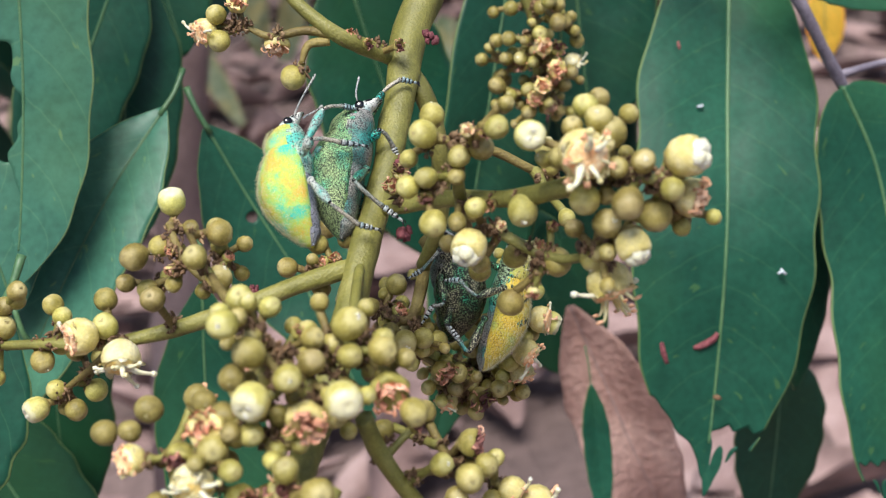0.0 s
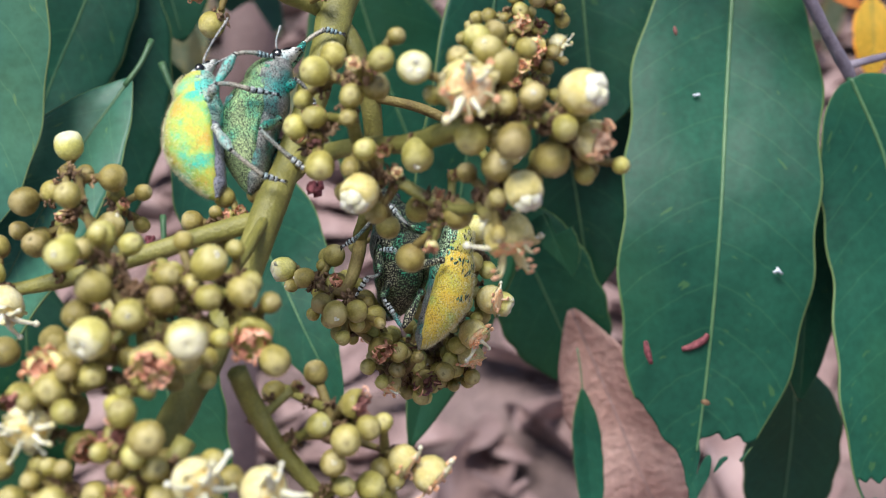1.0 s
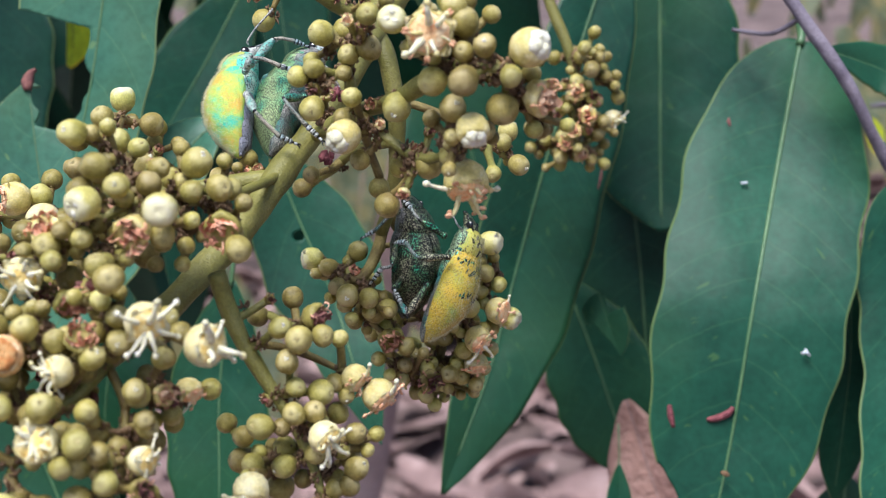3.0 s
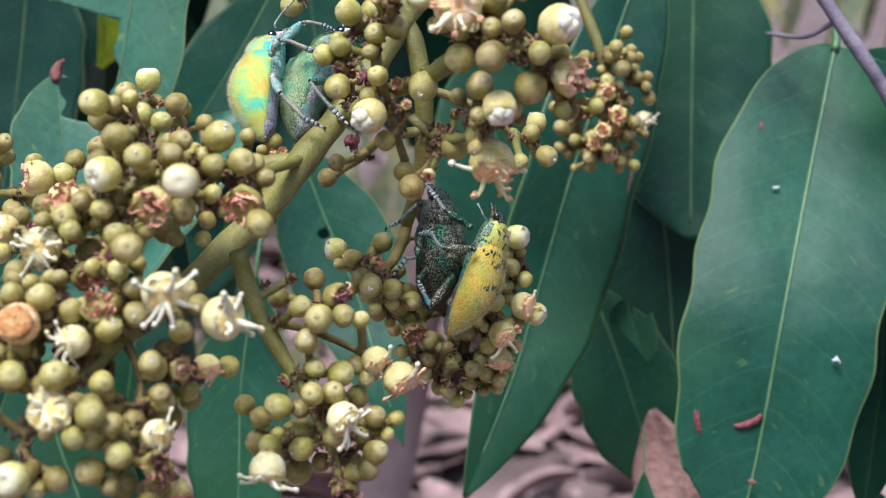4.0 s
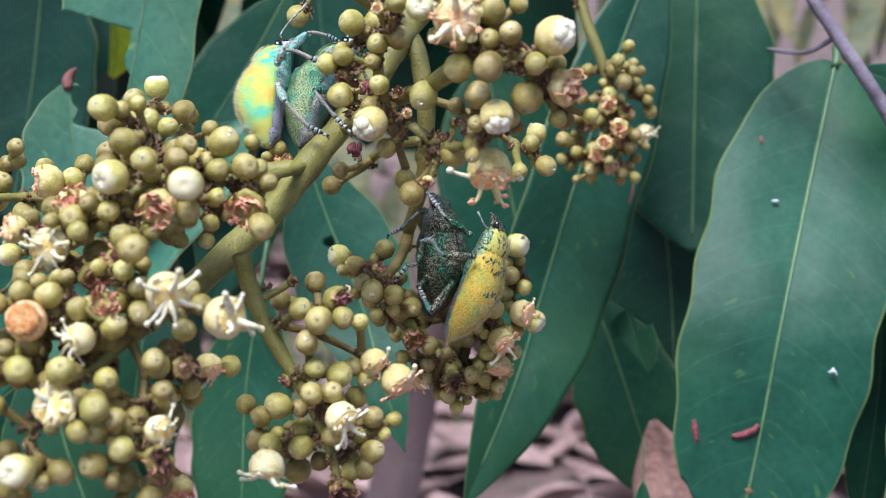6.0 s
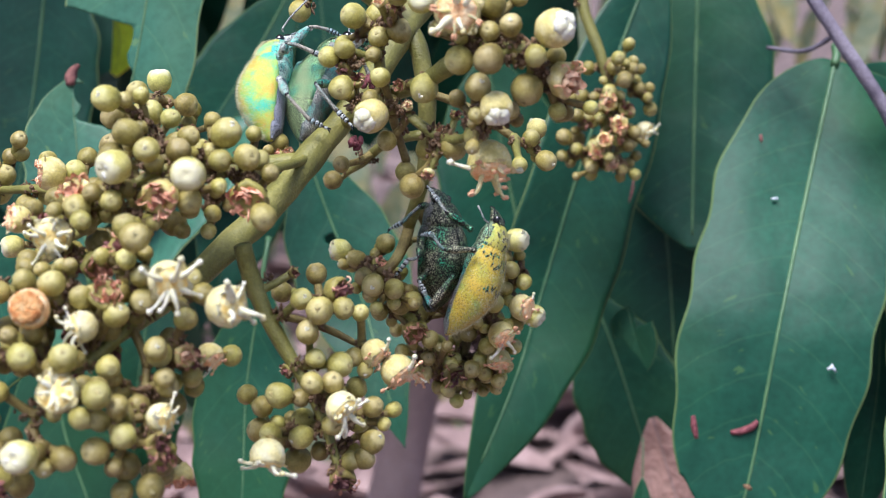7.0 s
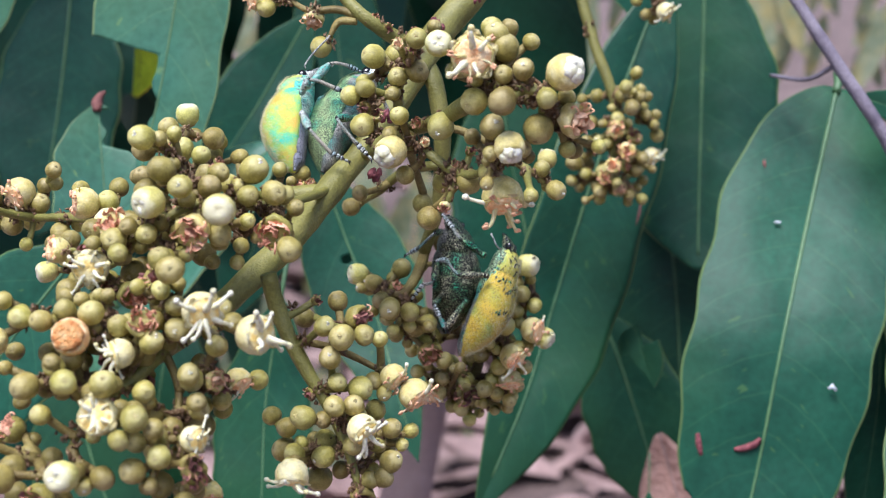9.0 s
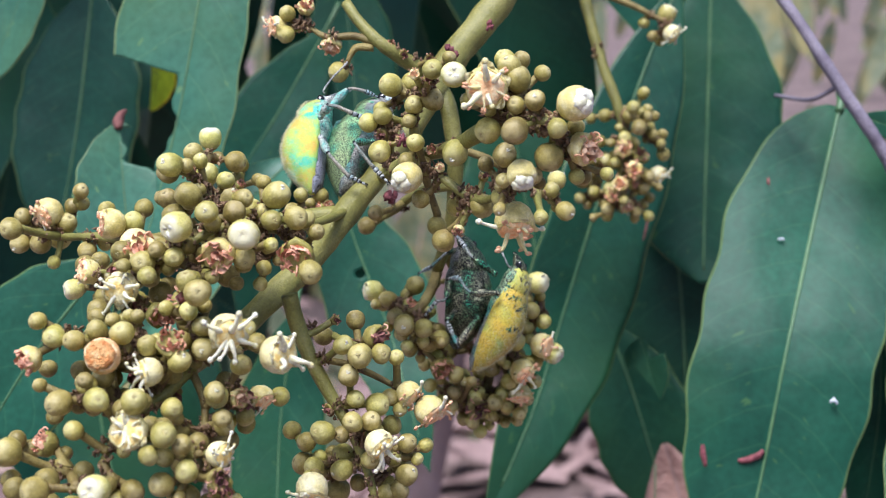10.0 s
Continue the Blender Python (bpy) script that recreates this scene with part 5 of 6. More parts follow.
leaf("dark leaf low in the shade of the shrub", [(7.9, 9.5, -5.9), (7.75, 9.5, -6.9), (7.5, 9.5, -8.0), (7.2, 9.5, -9.2)], 0.85, LEAF_DARK, -8, 0.2)
leaf("dark leaf behind the lowest buds", [(-3.7, 8.0, -2.1), (-3.9, 8.0, -3.4), (-4.05, 8.0, -4.6), (-4.14, 8.0, -5.9)], 0.85, LEAF_DARK, 5, 0.2)
leaf("dead leaf, dry and pinkish brown, hanging behind the dark leaves", [(4.38, 9.75, -4.50), (4.78, 9.7, -6.0), (5.2, 9.8, -7.6), (5.7, 10.0, -9.1)], 0.8, DEAD, 15, 0.5, None, 0.25, name="dry_leaf", stalk=0, group="dead leaves", rib=LITTER)
leaf("dark leaf deep in the shade under the buds", [(-5.08, 7.0, -3.0), (-4.83, 7.0, -4.45), (-4.41, 7.0, -5.64), (-4.1, 7.0, -6.9)], 1.0, LEAF_DARK, 5, 0.2)
leaf("small yellow-green leaf far back, sunlight painted into its colour", [(-5.98, 13.0, 3.7), (-5.78, 13.0, 3.0), (-5.86, 13.0, 2.2)], 0.42, LEAF_SUN_PAINTED, 0, 0.1, stalk=0)
leaf("fading yellow leaf far behind the twig", [(13.95, 19.1, -0.2), (13.85, 19.0, -1.1), (13.75, 19.1, -2.1)], 0.5, LEAF_YELLOW, 0, 0.2)
leaf("fading orange leaf hanging aslant behind the twig", [(12.0, 17.5, 0.7), (12.4, 17.4, 0.15), (12.9, 17.3, -0.45)], 0.24, LEAF_ORANGE, 10, 0.2)
leaf("small yellow-green leaf behind the twig", [(10.87, 17.3, 0.85), (10.95, 17.3, 0.4), (11.0, 17.3, -0.05)], 0.2, LEAF_SUN_PAINTED, 0, 0.1)
leaf("dark leaf growing sideways from the twig", [(6.98, 5.5, 0.58), (7.76, 6.0, 0.38), (8.24, 6.0, 0.12), (8.9, 5.9, -0.3)], 0.36, LEAF_DARK, -10, 0.2, stalk=0.3)


def speck(parent, p, rows, mat, name, label):
    bm = bmesh.new()
    tube(bm, [(p[0] + x, p[1] + y, p[2] + z, r) for x, y, z, r in rows], 6, 3, 0.5)
    part(name, bm, mat, parent, label)


speck(big, (6.39, 5.18, -3.58), [(-0.05, 0.02, 0, 0.02), (0.02, 0.02, 0.02, 0.024), (0.06, 0.02, -0.04, 0.016), (0.0, 0.02, 0.06, 0.014)], PALE_DROP, "dropping", "small white dropping on the leaf")
speck(big, (5.85, 6.05, -1.17), [(-0.04, 0, 0, 0.02), (0.05, 0, 0, 0.02)], PALE_DROP, "dropping", "small white dropping on the leaf")
speck(big, (5.25, 5.4, -4.38), [(-0.2, 0, -0.05, 0.03), (-0.08, 0, -0.04, 0.06), (0.08, -0.03, 0.02, 0.05), (0.16, -0.05, 0.1, 0.03)], SCAR, "fallen_petal", "curled dark red fallen petal")
speck(big, (4.52, 5.12, -4.34), [(0, 0, 0.16, 0.03), (0.01, 0, 0, 0.05), (0.03, 0, -0.15, 0.03)], SCAR, "fallen_petal", "curled dark red fallen petal")

speck(big, (5.23, 5.26, -5.16), [(-0.05, 0, 0.02, 0.02), (0.0, -0.02, 0.0, 0.045), (0.05, -0.01, -0.03, 0.025)], BRACT, "dry_crumb", "brown dry crumb on the leaf")
speck(big, (5.71, 6.18, -0.28), [(0.0, 0, 0.06, 0.012), (0.0, 0, 0.0, 0.025), (0.01, 0, -0.06, 0.012)], DARKDRY, "dry_crumb", "brown dry crumb on the leaf")
speck(dark, (3.92, 7.05, -0.9), [(0.02, 0, 0.22, 0.008), (0.01, 0, 0.08, 0.02), (-0.02, 0, -0.06, 0.028), (-0.06, 0, -0.2, 0.012)], DARKDRY, "dry_scar", "dry brown scar on the leaf margin")

twig = thing("twig", (5.56, 5.6, 2.89), "smooth purple-grey twig behind the flowers", "twig")
for rows in (
    [(5.2, 5.8, 3.6, 0.075), (5.56, 5.6, 2.9, 0.08), (6.05, 5.4, 2.05, 0.085), (6.65, 5.3, 0.98, 0.095), (7.2, 5.4, 0.12, 0.09), (7.6, 5.7, -0.6, 0.085), (7.96, 6.02, -1.18, 0.09), (8.0, 6.04, -1.32, 0.06)],
    [(7.92, 6.0, -1.1, 0.06), (8.5, 6.05, -1.05, 0.05), (9.2, 6.2, -1.0, 0.045), (10.2, 7.5, -0.7, 0.04), (10.8, 12.0, 0.4, 0.035), (10.87, 17.3, 1.1, 0.03), (11.9, 17.6, 1.15, 0.03), (13.2, 18.4, 0.6, 0.03), (13.96, 19.1, 0.1, 0.03)],
    [(6.6, 5.3, 1.0, 0.04), (6.3, 5.8, 0.9, 0.035), (5.9, 6.5, 1.1, 0.03)],
):
    bm = bmesh.new()
    tube(bm, rows, 10, 5, 0.2)
    part("stem", bm, BARK, twig)


# ---------------------------------------------------------------- weevils, in units of their own: Y forward, Z towards the back
def shell(bm, stations, sides=20, span=(0.0, 1.0), groove=0.0, ribs=0, steps=6, flank=None):
    """Lofts along Y: stations of (y, half width, height above, depth below, z shift); flank is the cosine under which slot 1 begins."""
    c = glide(stations, steps)
    rings = []
    for y, w, h, b, zs in c:
        ring = []
        for k in range(sides + 1):
            a = math.pi * 2 * (span[0] + (span[1] - span[0]) * k / sides)
            x, z = math.sin(a), math.cos(a)
            x = math.copysign(abs(x) ** 0.84, x)
            lift = h if z > 0 else b
            dip = 1 - groove * max(0, 1 - abs(x) / 0.06) * (z > 0)
            rib = 1 + (0.010 * math.cos(a * ribs * 2) if ribs else 0)
            ring.append(bm.verts.new((x * w * rib, y, z * lift * dip * rib + zs)))
        rings.append(ring)
    for p, q in zip(rings, rings[1:]):
        for k in range(sides):
            f = bm.faces.new((p[k], q[k], q[k + 1], p[k + 1]))
            if flank is not None:
                mid = math.cos(math.pi * 2 * (span[0] + (span[1] - span[0]) * (k + 0.5) / sides))
                f.material_index = int(mid + 0.25 * noise.noise(q[k].co * 14) < flank)
    return rings


HULL = [(0.012, 0.188, 0.212, 0.07, 0.0), (-0.02, 0.206, 0.232, 0.09, 0.0), (-0.10, 0.240, 0.280, 0.10, 0.0), (-0.24, 0.262, 0.332, 0.105, 0.0), (-0.42, 0.262, 0.352, 0.105, 0.0), (-0.60, 0.228, 0.306, 0.10, -0.008), (-0.75, 0.170, 0.218, 0.085, -0.022), (-0.86, 0.106, 0.128, 0.06, -0.042), (-0.925, 0.056, 0.066, 0.035, -0.058), (-0.96, 0.008, 0.01, 0.01, -0.068)]


def on_hull(c, y, a):
    """Point and outward normal of the wing cases at the length y and the angle a from the back's ridge."""
    row = min(c, key=lambda q: abs(q[0] - y))
    p = Vector((math.copysign(abs(math.sin(a)) ** 0.84, a) * row[1], y, math.cos(a) * row[2] + row[4]))
    return p, Vector((math.sin(a) / max(0.05, row[1]), 0, math.cos(a) / max(0.05, row[2]))).normalized()


def leg(beetle, rows, skin, shin):
    """Clubbed femur with a dark knee, slim bent tibia, and a foot of three padded joints and a claw."""
    a, b, c, d = [Vector(q) for q in rows]
    bm = bmesh.new()
    blob(bm, a, 0.040, (1, 1, 1), 0, 0.15, 9)
    tube(bm, [(*a, 0.024), (*a.lerp(b, 0.35), 0.038), (*a.lerp(b, 0.68), 0.047), (*a.lerp(b, 0.9), 0.031), (*b, 0.023)], 10, 4, 0.12)
    femur = part("femur", bm, skin, beetle)
    bm = bmesh.new()
    blob(bm, b, 0.021, (1, 1, 1), 0, 0.1, 8)
    part("knee", bm, BLACK, femur, "small black knee joint")
    bm = bmesh.new()
    bow = (b - a).normalized() * 0.02
    tube(bm, [(*b, 0.017), (*(b.lerp(c, 0.3) + bow), 0.0195), (*(b.lerp(c, 0.7) + bow * 0.6), 0.019), (*c, 0.024)], 8, 4, 0.3)
    part("tibia", bm, shin, femur)
    bm = bmesh.new()
    way = (d - c).normalized()
    side = way.orthogonal().normalized()
    pads = ((0.0, 0.016), (0.10, 0.030), (0.20, 0.029), (0.27, 0.021), (0.36, 0.029), (0.45, 0.027), (0.52, 0.020), (0.60, 0.026), (0.68, 0.024), (0.75, 0.011), (0.90, 0.015), (1.0, 0.014))
    tube(bm, [(*c.lerp(d, u), r) for u, r in pads], 8, 2, 0.2)
    for f in bm.faces:
        u = (f.calc_center_median() - c).dot(way) / (d - c).length
        f.material_index = int(min(abs(u - k) for k in (0.0, 0.27, 0.52, 0.76)) < 0.035)
    part("foot", bm, [FOOT, BLACK], femur, "pale padded foot with black joints")
    for s in (-1, 1):
        bm = bmesh.new()
        tube(bm, [(*d, 0.009), (*(d + way * 0.025 + side * s * 0.016), 0.008), (*(d + way * 0.035 + side * s * 0.02 + Vector((0, 0, -0.018))), 0.003)], 5, 2)
        part("claw", bm, BLACK, femur, "tiny black claw")


def weevil(label, origin, forward, dorsal, size, skins, legs, feelers, seed, fuzz=0, broad=1.0, marks=False, tall=1.0):
    wing, chest, flank, belly_skin, face, thigh, shin = skins
    f = Vector(forward).normalized()
    up = Vector(dorsal)
    up = (up - f * up.dot(f)).normalized()
    frame_m = Matrix.Translation(origin) @ Matrix((f.cross(up), f, up)).transposed().to_4x4() @ Matrix.Diagonal((size * broad, size, size * tall, 1))
    beetle = thing("weevil", origin, label, "weevil", "weevils on the flowers")

    def own(name, bm, mat, parent=None, note=""):
        bm.transform(frame_m)
        return part(name, bm, mat, parent or beetle, note)

    for span in ((0.002, 0.335), (0.665, 0.998)):
        bm = bmesh.new()
        shell(bm, HULL, 16, span, 0.05, 10)
        own("elytron", bm, wing, None, "ridged wing case with powdery scales")
    c = glide(HULL, 14)
    rnd = random.Random(seed)
    if marks:
        # ragged black dashes in two bands over the front of the wing cases
        for y0, a0, n in ((-0.08, -0.65, 7), (-0.12, 0.15, 6), (-0.17, -0.35, 8), (-0.20, 0.5, 4), (-0.37, -0.45, 6), (-0.40, 0.15, 5), (-0.10, -1.1, 3)):
            bm = bmesh.new()
            for k in range(n):
                p, nrm = on_hull(c, y0 + rnd.uniform(-0.026, 0.026), a0 + 0.10 * (k - n / 2) + rnd.uniform(-0.05, 0.05))
                turn = nrm.to_track_quat("Z", "Y").to_matrix() @ Matrix.Rotation(rnd.uniform(-0.6, 0.6), 3, "Z") @ Matrix.Diagonal((rnd.uniform(0.018, 0.044), rnd.uniform(0.008, 0.018), 0.005))
                res = bmesh.ops.create_uvsphere(bm, u_segments=7, v_segments=5, radius=1)
                for v in res["verts"]:
                    v.co = p * 1.003 + turn @ v.co
            own("mark", bm, SOOT, None, "ragged black mark")
    # belly of five rings, its end hanging below the wing cases
    belly = []
    for i in range(21):
        u = i / 20
        ring = 1 - 0.06 * max(0, 1 - min((u * 5) % 1, 1 - (u * 5) % 1) / 0.16)
        wide = 0.232 * math.sin(math.pi * min(1, 0.30 + 0.66 * u)) ** 0.6
        belly.append((-0.10 - 0.85 * u, wide * ring, 0.02 + 0.20 * (1 - u), (0.150 - 0.05 * u * u) * ring * max(0.15, 1 - max(0, (u - 0.82) / 0.18) ** 2), -0.012 - 0.05 * u * u))
    bm = bmesh.new()
    rings = shell(bm, belly, 22, steps=2)
    bm.faces.new(rings[-1][:-1])
    own("abdomen", bm, belly_skin, None, "ringed belly")
    bm = bmesh.new()
    rings = shell(bm, [(-0.34, 0.17, 0.10, 0.15, -0.01), (-0.27, 0.236, 0.12, 0.175, -0.01), (-0.14, 0.246, 0.13, 0.185, -0.01), (-0.03, 0.215, 0.14, 0.175, 0.0), (0.03, 0.16, 0.13, 0.14, 0.0)], 22)
    for ring in (rings[0], rings[-1]):
        bm.faces.new(ring[:-1])
    own("thorax_flank", bm, flank)
    bm = bmesh.new()
    rings = shell(bm, [(-0.02, 0.192, 0.216, 0.16, 0), (0.02, 0.200, 0.226, 0.17, 0), (0.08, 0.197, 0.219, 0.17, 0), (0.14, 0.180, 0.194, 0.16, -0.005), (0.20, 0.142, 0.148, 0.135, -0.01), (0.235, 0.112, 0.112, 0.11, -0.015)], 24, flank=0.12)
    for ring in (rings[0], rings[-1]):
        bm.faces.new(ring[:-1])
    own("pronotum", bm, [chest, flank])
    bm = bmesh.new()
    rings = shell(bm, [(0.20, 0.094, 0.095, 0.095, -0.015), (0.25, 0.102, 0.098, 0.100, -0.025), (0.29, 0.096, 0.078, 0.105, -0.045), (0.318, 0.080, 0.058, 0.090, -0.072), (0.340, 0.068, 0.046, 0.070, -0.10), (0.355, 0.064, 0.038, 0.052, -0.13), (0.364, 0.066, 0.032, 0.04, -0.155), (0.364, 0.04, 0.018, 0.02, -0.175)], 18)
    for ring in (rings[0], rings[-1]):
        bm.faces.new(ring[:-1])
    head = own("head", bm, face)
    bm = bmesh.new()
    for s in (-1, 1):
        blob(bm, (s * 0.022, 0.364, -0.172), 0.022, (0.9, 0.8, 1.2), 0, 0.2, 8)
    own("jaws", bm, BLACK, head, "short black jaws")
    for s in (-1, 1):
        bm = bmesh.new()
        blob(bm, (s * 0.090, 0.268, -0.012), 0.044, (0.55, 1, 1), 0, 0, 12)
        own("eye", bm, BLACK, head, "glossy black eye")
        bm = bmesh.new()
        tube(bm, [(s * 0.064, 0.345, -0.11, 0.008), (s * 0.076, 0.328, -0.082, 0.010), (s * 0.092, 0.308, -0.052, 0.007)], 6, 3)
        own("antenna_groove", bm, BLACK, head)
    for rows in feelers:
        bm = bmesh.new()
        tube(bm, [(*q, r) for q, r in zip(rows, (0.008, 0.0105, 0.0095, 0.009))], 6, 5, 0.3)
        p, q = Vector(rows[-2]), Vector(rows[-1])
        for k in range(3):
            blob(bm, q.lerp(p, 0.12 * k), 0.0155 - 0.002 * abs(k - 1), (0.9, 0.9, 1.2), 0, 0, 6)
        part("antenna", bm, ASH, head)
    for rows in legs:
        leg(beetle, rows, thigh, shin)
    if fuzz:
        bm = bmesh.new()
        for _ in range(fuzz):
            if rnd.random() < 0.84:
                p, nrm = on_hull(c, rnd.uniform(-0.93, 0.0), rnd.uniform(-1.7, 1.7))
            else:
                a, y = rnd.uniform(-1.6, 1.6), rnd.uniform(0.02, 0.2)
                p, nrm = Vector((math.sin(a) * (0.2 - 0.5 * max(0, y - 0.1)), y, math.cos(a) * (0.22 - 0.5 * max(0, y - 0.1)))), Vector((math.sin(a), 0, math.cos(a)))
            nrm = (nrm + Vector((0, rnd.uniform(-0.9, 0.1), 0))).normalized()
            q = p + nrm * rnd.uniform(0.016, 0.048)
            s = nrm.orthogonal().normalized() * 0.0017
            v = [bm.verts.new(p + s), bm.verts.new(p - s), bm.verts.new(p + nrm.cross(s)), bm.verts.new(q)]
            for tri in ((0, 1, 3), (1, 2, 3), (2, 0, 3)):
                bm.faces.new([v[i] for i in tri])
        tagged(own("bristles", bm, FUZZ, None, "short pale bristles"), kind="stuff")
    return beetle


weevil("yellow weevil with turquoise patches riding on its mate", (-0.20, 0.03, -0.23), (0.035, 0.43, 0.90), (-0.97, -0.14, 0.2), 0.98, (GOLD, CHEST, TEAL, UNDER, FACE, LIMB, SHIN),
       [[(-0.05, -0.22, -0.15), (0.16, -0.12, 0.10), (0.35, -0.02, 0.09), (0.47, 0.05, 0.04)], [(-0.10, -0.32, -0.23), (-0.01, -0.42, -0.12), (0.24, -0.34, -0.20), (0.46, -0.25, -0.28)],
        [(0.0, -0.02, -0.33), (0.10, -0.06, -0.24), (0.2, 0.06, -0.27), (0.3, 0.1, -0.3)], [(-0.08, -0.42, -0.48), (0.03, -0.66, -0.67), (0.25, -0.62, -0.92), (0.41, -0.58, -1.00)]],
       [[(-0.09, -0.12, 0.06), (-0.10, -0.12, 0.10), (-0.01, -0.10, 0.23), (0.15, -0.05, 0.41)], [(-0.03, -0.05, 0.05), (0.02, -0.02, 0.07), (0.09, 0.0, 0.09), (0.17, 0.05, 0.12)]], 3, 5200)
weevil("speckled metallic green weevil clinging to the stem", (0.41, 0.12, -0.21), (0.37, 0.36, 0.87), (-0.86, 0.18, 0.25), 1.05, (GREEN, GREEN, SPECKLE, SPECKLE, FACE, GLINT, SHIN),
       [[(0.56, 0.26, -0.12), (0.77, 0.34, 0.13), (0.97, 0.36, 0.22), (1.11, 0.38, 0.16)], [(0.52, 0.0, -0.28), (0.64, -0.06, -0.18), (0.75, 0.05, -0.37), (0.77, 0.05, -0.48)],
        [(0.44, -0.20, -0.50), (0.29, -0.50, -0.54), (0.50, -0.50, -0.82), (0.64, -0.52, -0.97)], [(0.40, 0.10, -0.70), (0.30, -0.05, -0.95), (0.24, -0.15, -1.06), (0.26, -0.25, -1.14)]],
       [[(0.52, 0.30, 0.10), (0.52, 0.30, 0.16), (0.54, 0.32, 0.22), (0.58, 0.36, 0.30)]], 4, 0)
weevil("dark sooty green weevil on the rear flower cluster", (1.35, 1.70, -1.78), (0.09, -0.16, 0.95), (0.72, -0.66, -0.15), 1.06, (SOOT, SOOT, SPECKLE, SPECKLE, SOOT, SOOT, SPECKLE),
       [[(1.20, 1.45, -1.58), (1.16, 1.20, -1.61), (0.95, 1.25, -1.79), (0.82, 1.30, -1.85)], [(1.16, 1.45, -1.94), (1.13, 1.25, -2.16), (1.01, 1.30, -2.19), (0.87, 1.35, -2.36)], [(1.21, 1.50, -2.32), (1.12, 1.35, -2.43), (1.23, 1.35, -2.63), (1.26, 1.35, -2.72)]],
       [[(1.38, 1.25, -1.52), (1.36, 1.18, -1.52), (1.30, 1.10, -1.45), (1.25, 1.10, -1.41)]], 5, 0, 1.05)
weevil("ochre-yellow weevil with black marks riding on its mate", (1.90, 1.42, -2.06), (0.41, 0.0, 0.91), (0.92, -0.33, -0.2), 1.13, (OCHRE, MARKED, GLINT, SPECKLE, SOOT, SOOT, SPECKLE),
       [[(1.71, 1.10, -1.88), (1.46, 1.00, -1.70), (1.38, 1.05, -1.58), (1.27, 1.10, -1.44)], [(1.74, 1.08, -2.11), (1.44, 0.95, -2.11), (1.30, 1.05, -1.93), (1.17, 1.20, -1.93)], [(1.50, 1.15, -2.40), (1.28, 1.10, -2.70), (1.20, 1.20, -2.57), (1.14, 1.25, -2.43)]],
       [[(1.91, 1.0, -1.83), (1.87, 0.92, -1.79), (1.83, 0.90, -1.70), (1.81, 0.90, -1.66)]], 6, 4600, 0.88, True, 0.76)


# ---------------------------------------------------------------- ground, litter and the shrub behind
def ground_height(x, y):
    return 0.035 * noise.noise(Vector((x * 1.3, y * 1.3, 0))) + 0.012 * noise.noise(Vector((x * 6, y * 6, 3)))


bm = bmesh.new()
rows = []
steps = [-400, -60, -15, -5] + [i * 0.12 - 2.4 for i in range(41)] + [5, 15, 60, 400]
for y in steps:
    rows.append([bm.verts.new((x, y + 1.2, ground_height(x, y) if abs(x) < 4 and abs(y) < 4 else 0)) for x in steps])
for a, b in zip(rows, rows[1:]):
    for i in range(len(steps) - 1):
        bm.faces.new((a[i], a[i + 1], b[i + 1], b[i]))
ground = tagged(new("ground", finish(bm, "ground", SOIL)), "bare pinkish-brown earth under fallen leaves", "ground", kind="structure")


def litter_leaf(bm, x, y, size, rnd):
    a, curl, lift = rnd.uniform(0, 6.28), rnd.uniform(-0.6, 1.4), rnd.uniform(0.0, 0.03)
    z0 = ground_height(x, y - 1.2) + 0.012 + lift
    rot = Matrix.Rotation(a, 3, "Z") @ Matrix.Rotation(rnd.uniform(-0.5, 0.5), 3, "X") @ Matrix.Rotation(rnd.uniform(-0.4, 0.4), 3, "Y")
    grid = []
    for i in range(7):
        u = i / 6
        w = size * 0.17 * math.sin(math.pi * (0.04 + 0.92 * u)) ** 0.7
        grid.append([bm.verts.new(rot @ Vector(((u - 0.5) * size, v * w, curl * w * v * v + 0.15 * size * math.sin(3 * u + a) * curl * 0.4)) + Vector((x, y, z0))) for v in (-1, -0.4, 0.4, 1)])
    for p, q in zip(grid, grid[1:]):
        for j in range(3):
            bm.faces.new((p[j], p[j + 1], q[j + 1], q[j]))


rnd = random.Random(11)
bm = bmesh.new()
for _ in range(2600):
    litter_leaf(bm, rnd.gauss(0, 1.5), 1.3 + rnd.gauss(0, 1.5), rnd.uniform(0.09, 0.21), rnd)
tagged(new("leaf_litter", finish(bm, "leaf_litter", LITTER)), "dry pinkish-brown fallen leaves covering the earth", "leaf litter", kind="stuff")


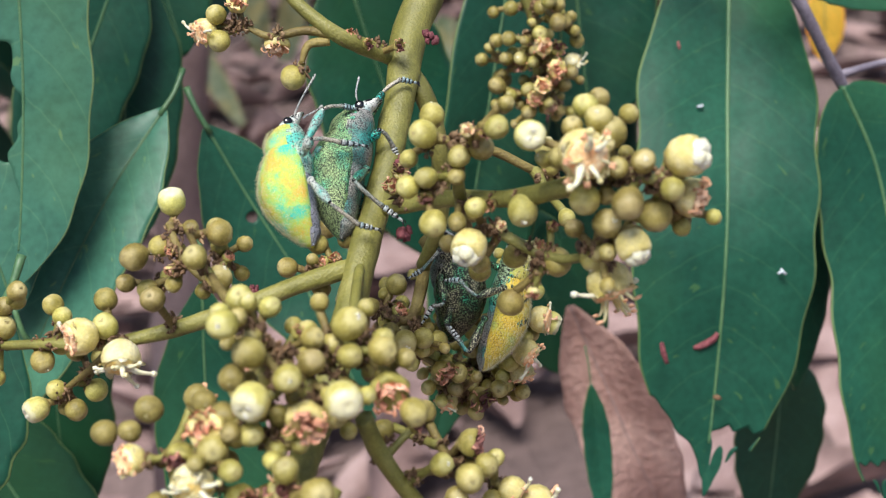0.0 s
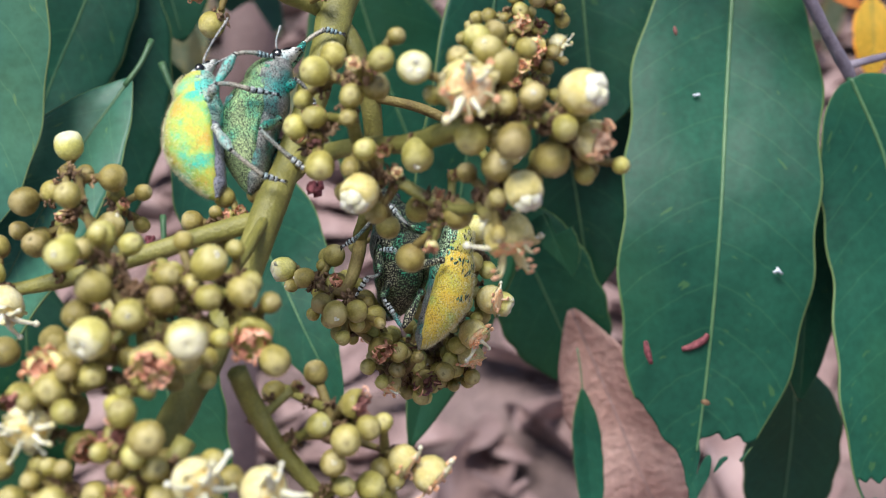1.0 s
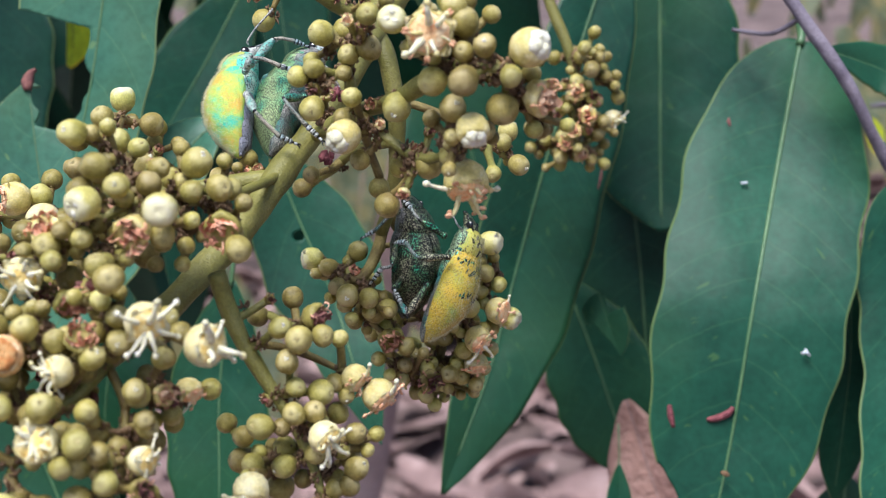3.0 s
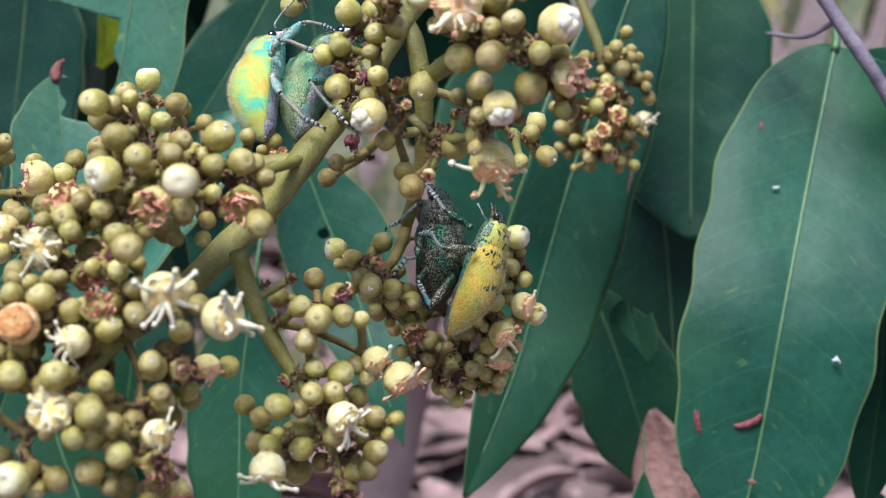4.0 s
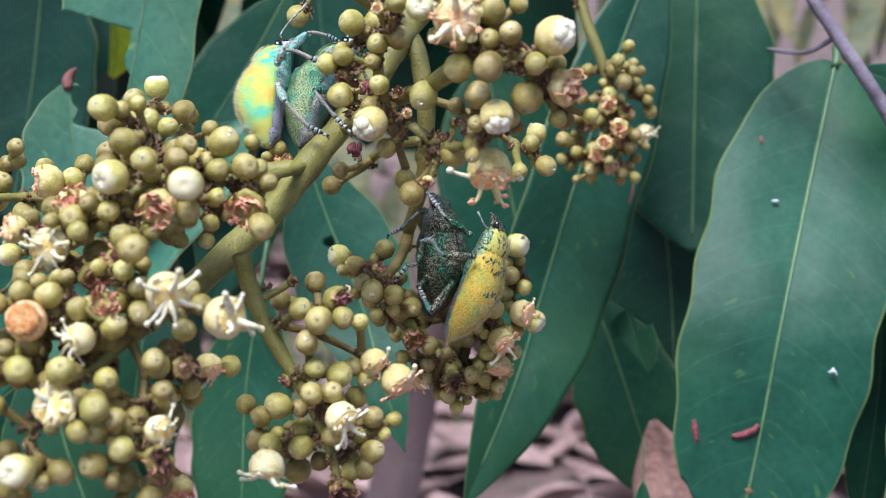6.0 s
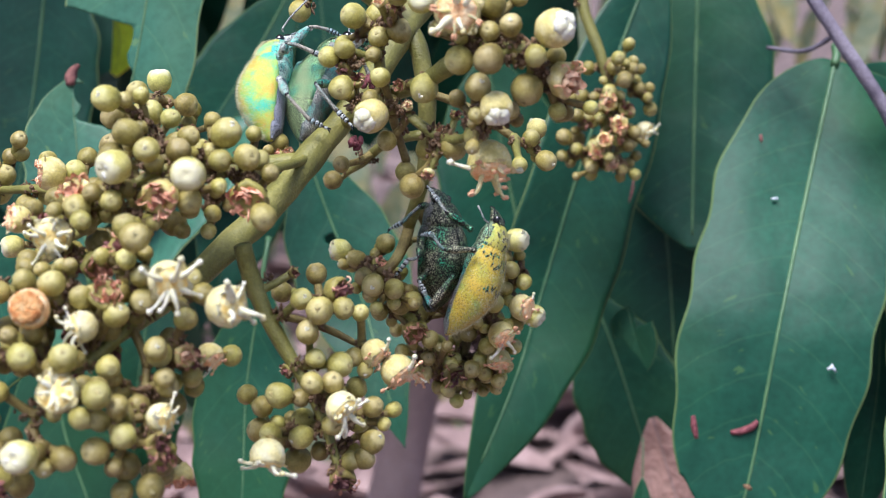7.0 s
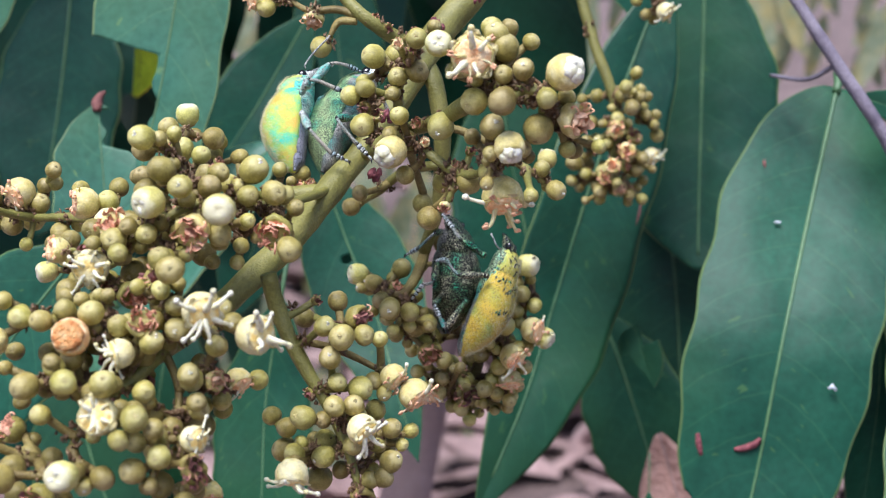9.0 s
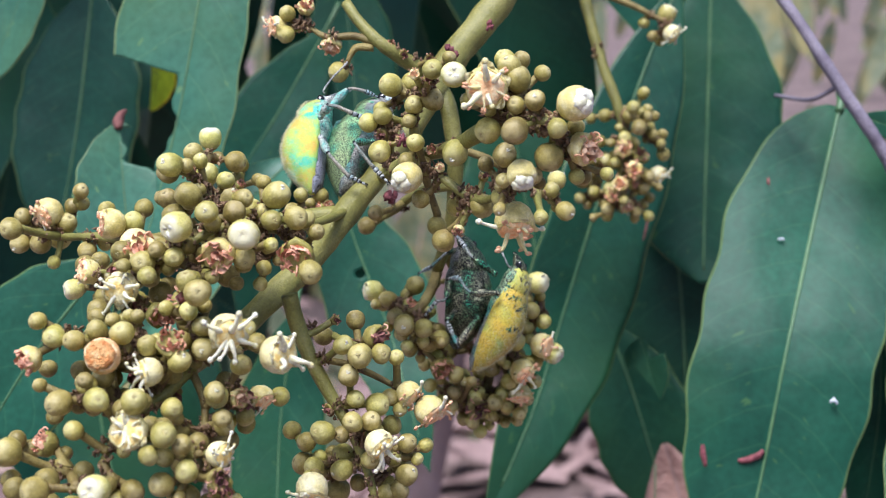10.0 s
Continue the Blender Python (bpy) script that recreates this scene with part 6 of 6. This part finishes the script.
def foliage(name, label, count, box, size, mat, seed, keep):
    """Hanging leaves of a shrub, as one mass on many thin twigs."""
    rnd = random.Random(seed)
    bm = bmesh.new()
    uv = bm.loops.layers.uv.new("UVMap")
    made = 0
    while made < count:
        p = Vector([rnd.uniform(*b) for b in box])
        if not keep(p, rnd):
            continue
        made += 1
        s = rnd.uniform(*size)
        d = Vector((rnd.gauss(0, 0.35), rnd.gauss(0, 0.3), -1)).normalized()
        side = d.cross(Vector((rnd.gauss(0, 0.5), -1, rnd.gauss(0, 0.3)))).normalized()
        nrm = side.cross(d)
        grid = []
        for i in range(6):
            u = i / 5
            w = s * 0.13 * math.sin(math.pi * (0.05 + 0.9 * u)) ** 0.65
            c = p + d * (u * s) + nrm * (0.10 * s * u * u)
            grid.append([(bm.verts.new(c + side * (w * v) + nrm * (0.2 * w * abs(v))), u, v) for v in (-1, 0, 1)])
        for a, b in zip(grid, grid[1:]):
            for j in range(2):
                quad = [a[j], a[j + 1], b[j + 1], b[j]]
                f = bm.faces.new([q[0] for q in quad])
                for loop, q in zip(f.loops, quad):
                    loop[uv].uv = (q[1], q[2])
    tagged(new(name, finish(bm, name, mat)), label, "shrub", kind="stuff")


def shrub_gap(p, rnd):
    """Open below, where the earth shows, and thinning upwards."""
    if p.x > 0.03:
        return False
    rise = p.z - (0.68 - 0.25 * (p.y - 0.14))
    if rise < (0.09 if p.x > -0.07 else 0.03):
        return False
    return rnd.random() < 0.9


foliage("shrub_foliage", "dark green hanging leaves in the depth of the shrub", 260, ((-0.22, 0.24), (0.10, 0.42), (0.50, 0.98)), (0.06, 0.12), LEAF_DARK, 21, shrub_gap)
# unseen leaves above the view, added to cast shade on the leaves behind
foliage("upper_foliage", "unseen dark green leaves added above the view to shade the shrub", 230, ((-0.24, 0.04), (0.03, 0.26), (0.93, 1.14)), (0.06, 0.12), LEAF_DARK, 23, lambda p, r: True)
foliage("far_foliage", "blurred green shrubs beyond the fallen leaves, sunlight painted into their colour", 1400, ((-2.6, 2.6), (1.8, 4.5), (0.0, 2.4)), (0.14, 0.3), LEAF_FAR_SUNLIT, 22, lambda p, r: r.random() < 0.8)


sapling = thing("sapling_trunk", (-7, 55, -76), "slender pinkish-brown trunk standing behind the shrub", "trunk")
bm = bmesh.new()
tube(bm, [(-11, 55, -76, 1.6), (-7, 55, -25, 1.4), (-4, 55, -8, 1.3), (-1.4, 55, 4, 1.25), (2, 55, 20, 1.2), (4, 55, 50, 1.0), (5, 56, 80, 0.7)], 12, 5, 0.25)
part("trunk", bm, LITTER, sapling)
bm = bmesh.new()
tube(bm, [(-1.4, 55, 4, 0.6), (4, 56, 20, 0.5), (12, 58, 44, 0.3)], 8, 4, 0.2)
part("bough", bm, LITTER, sapling)


def motions():
    """The insects and the shoot hold still; only the camera travels."""


motions()
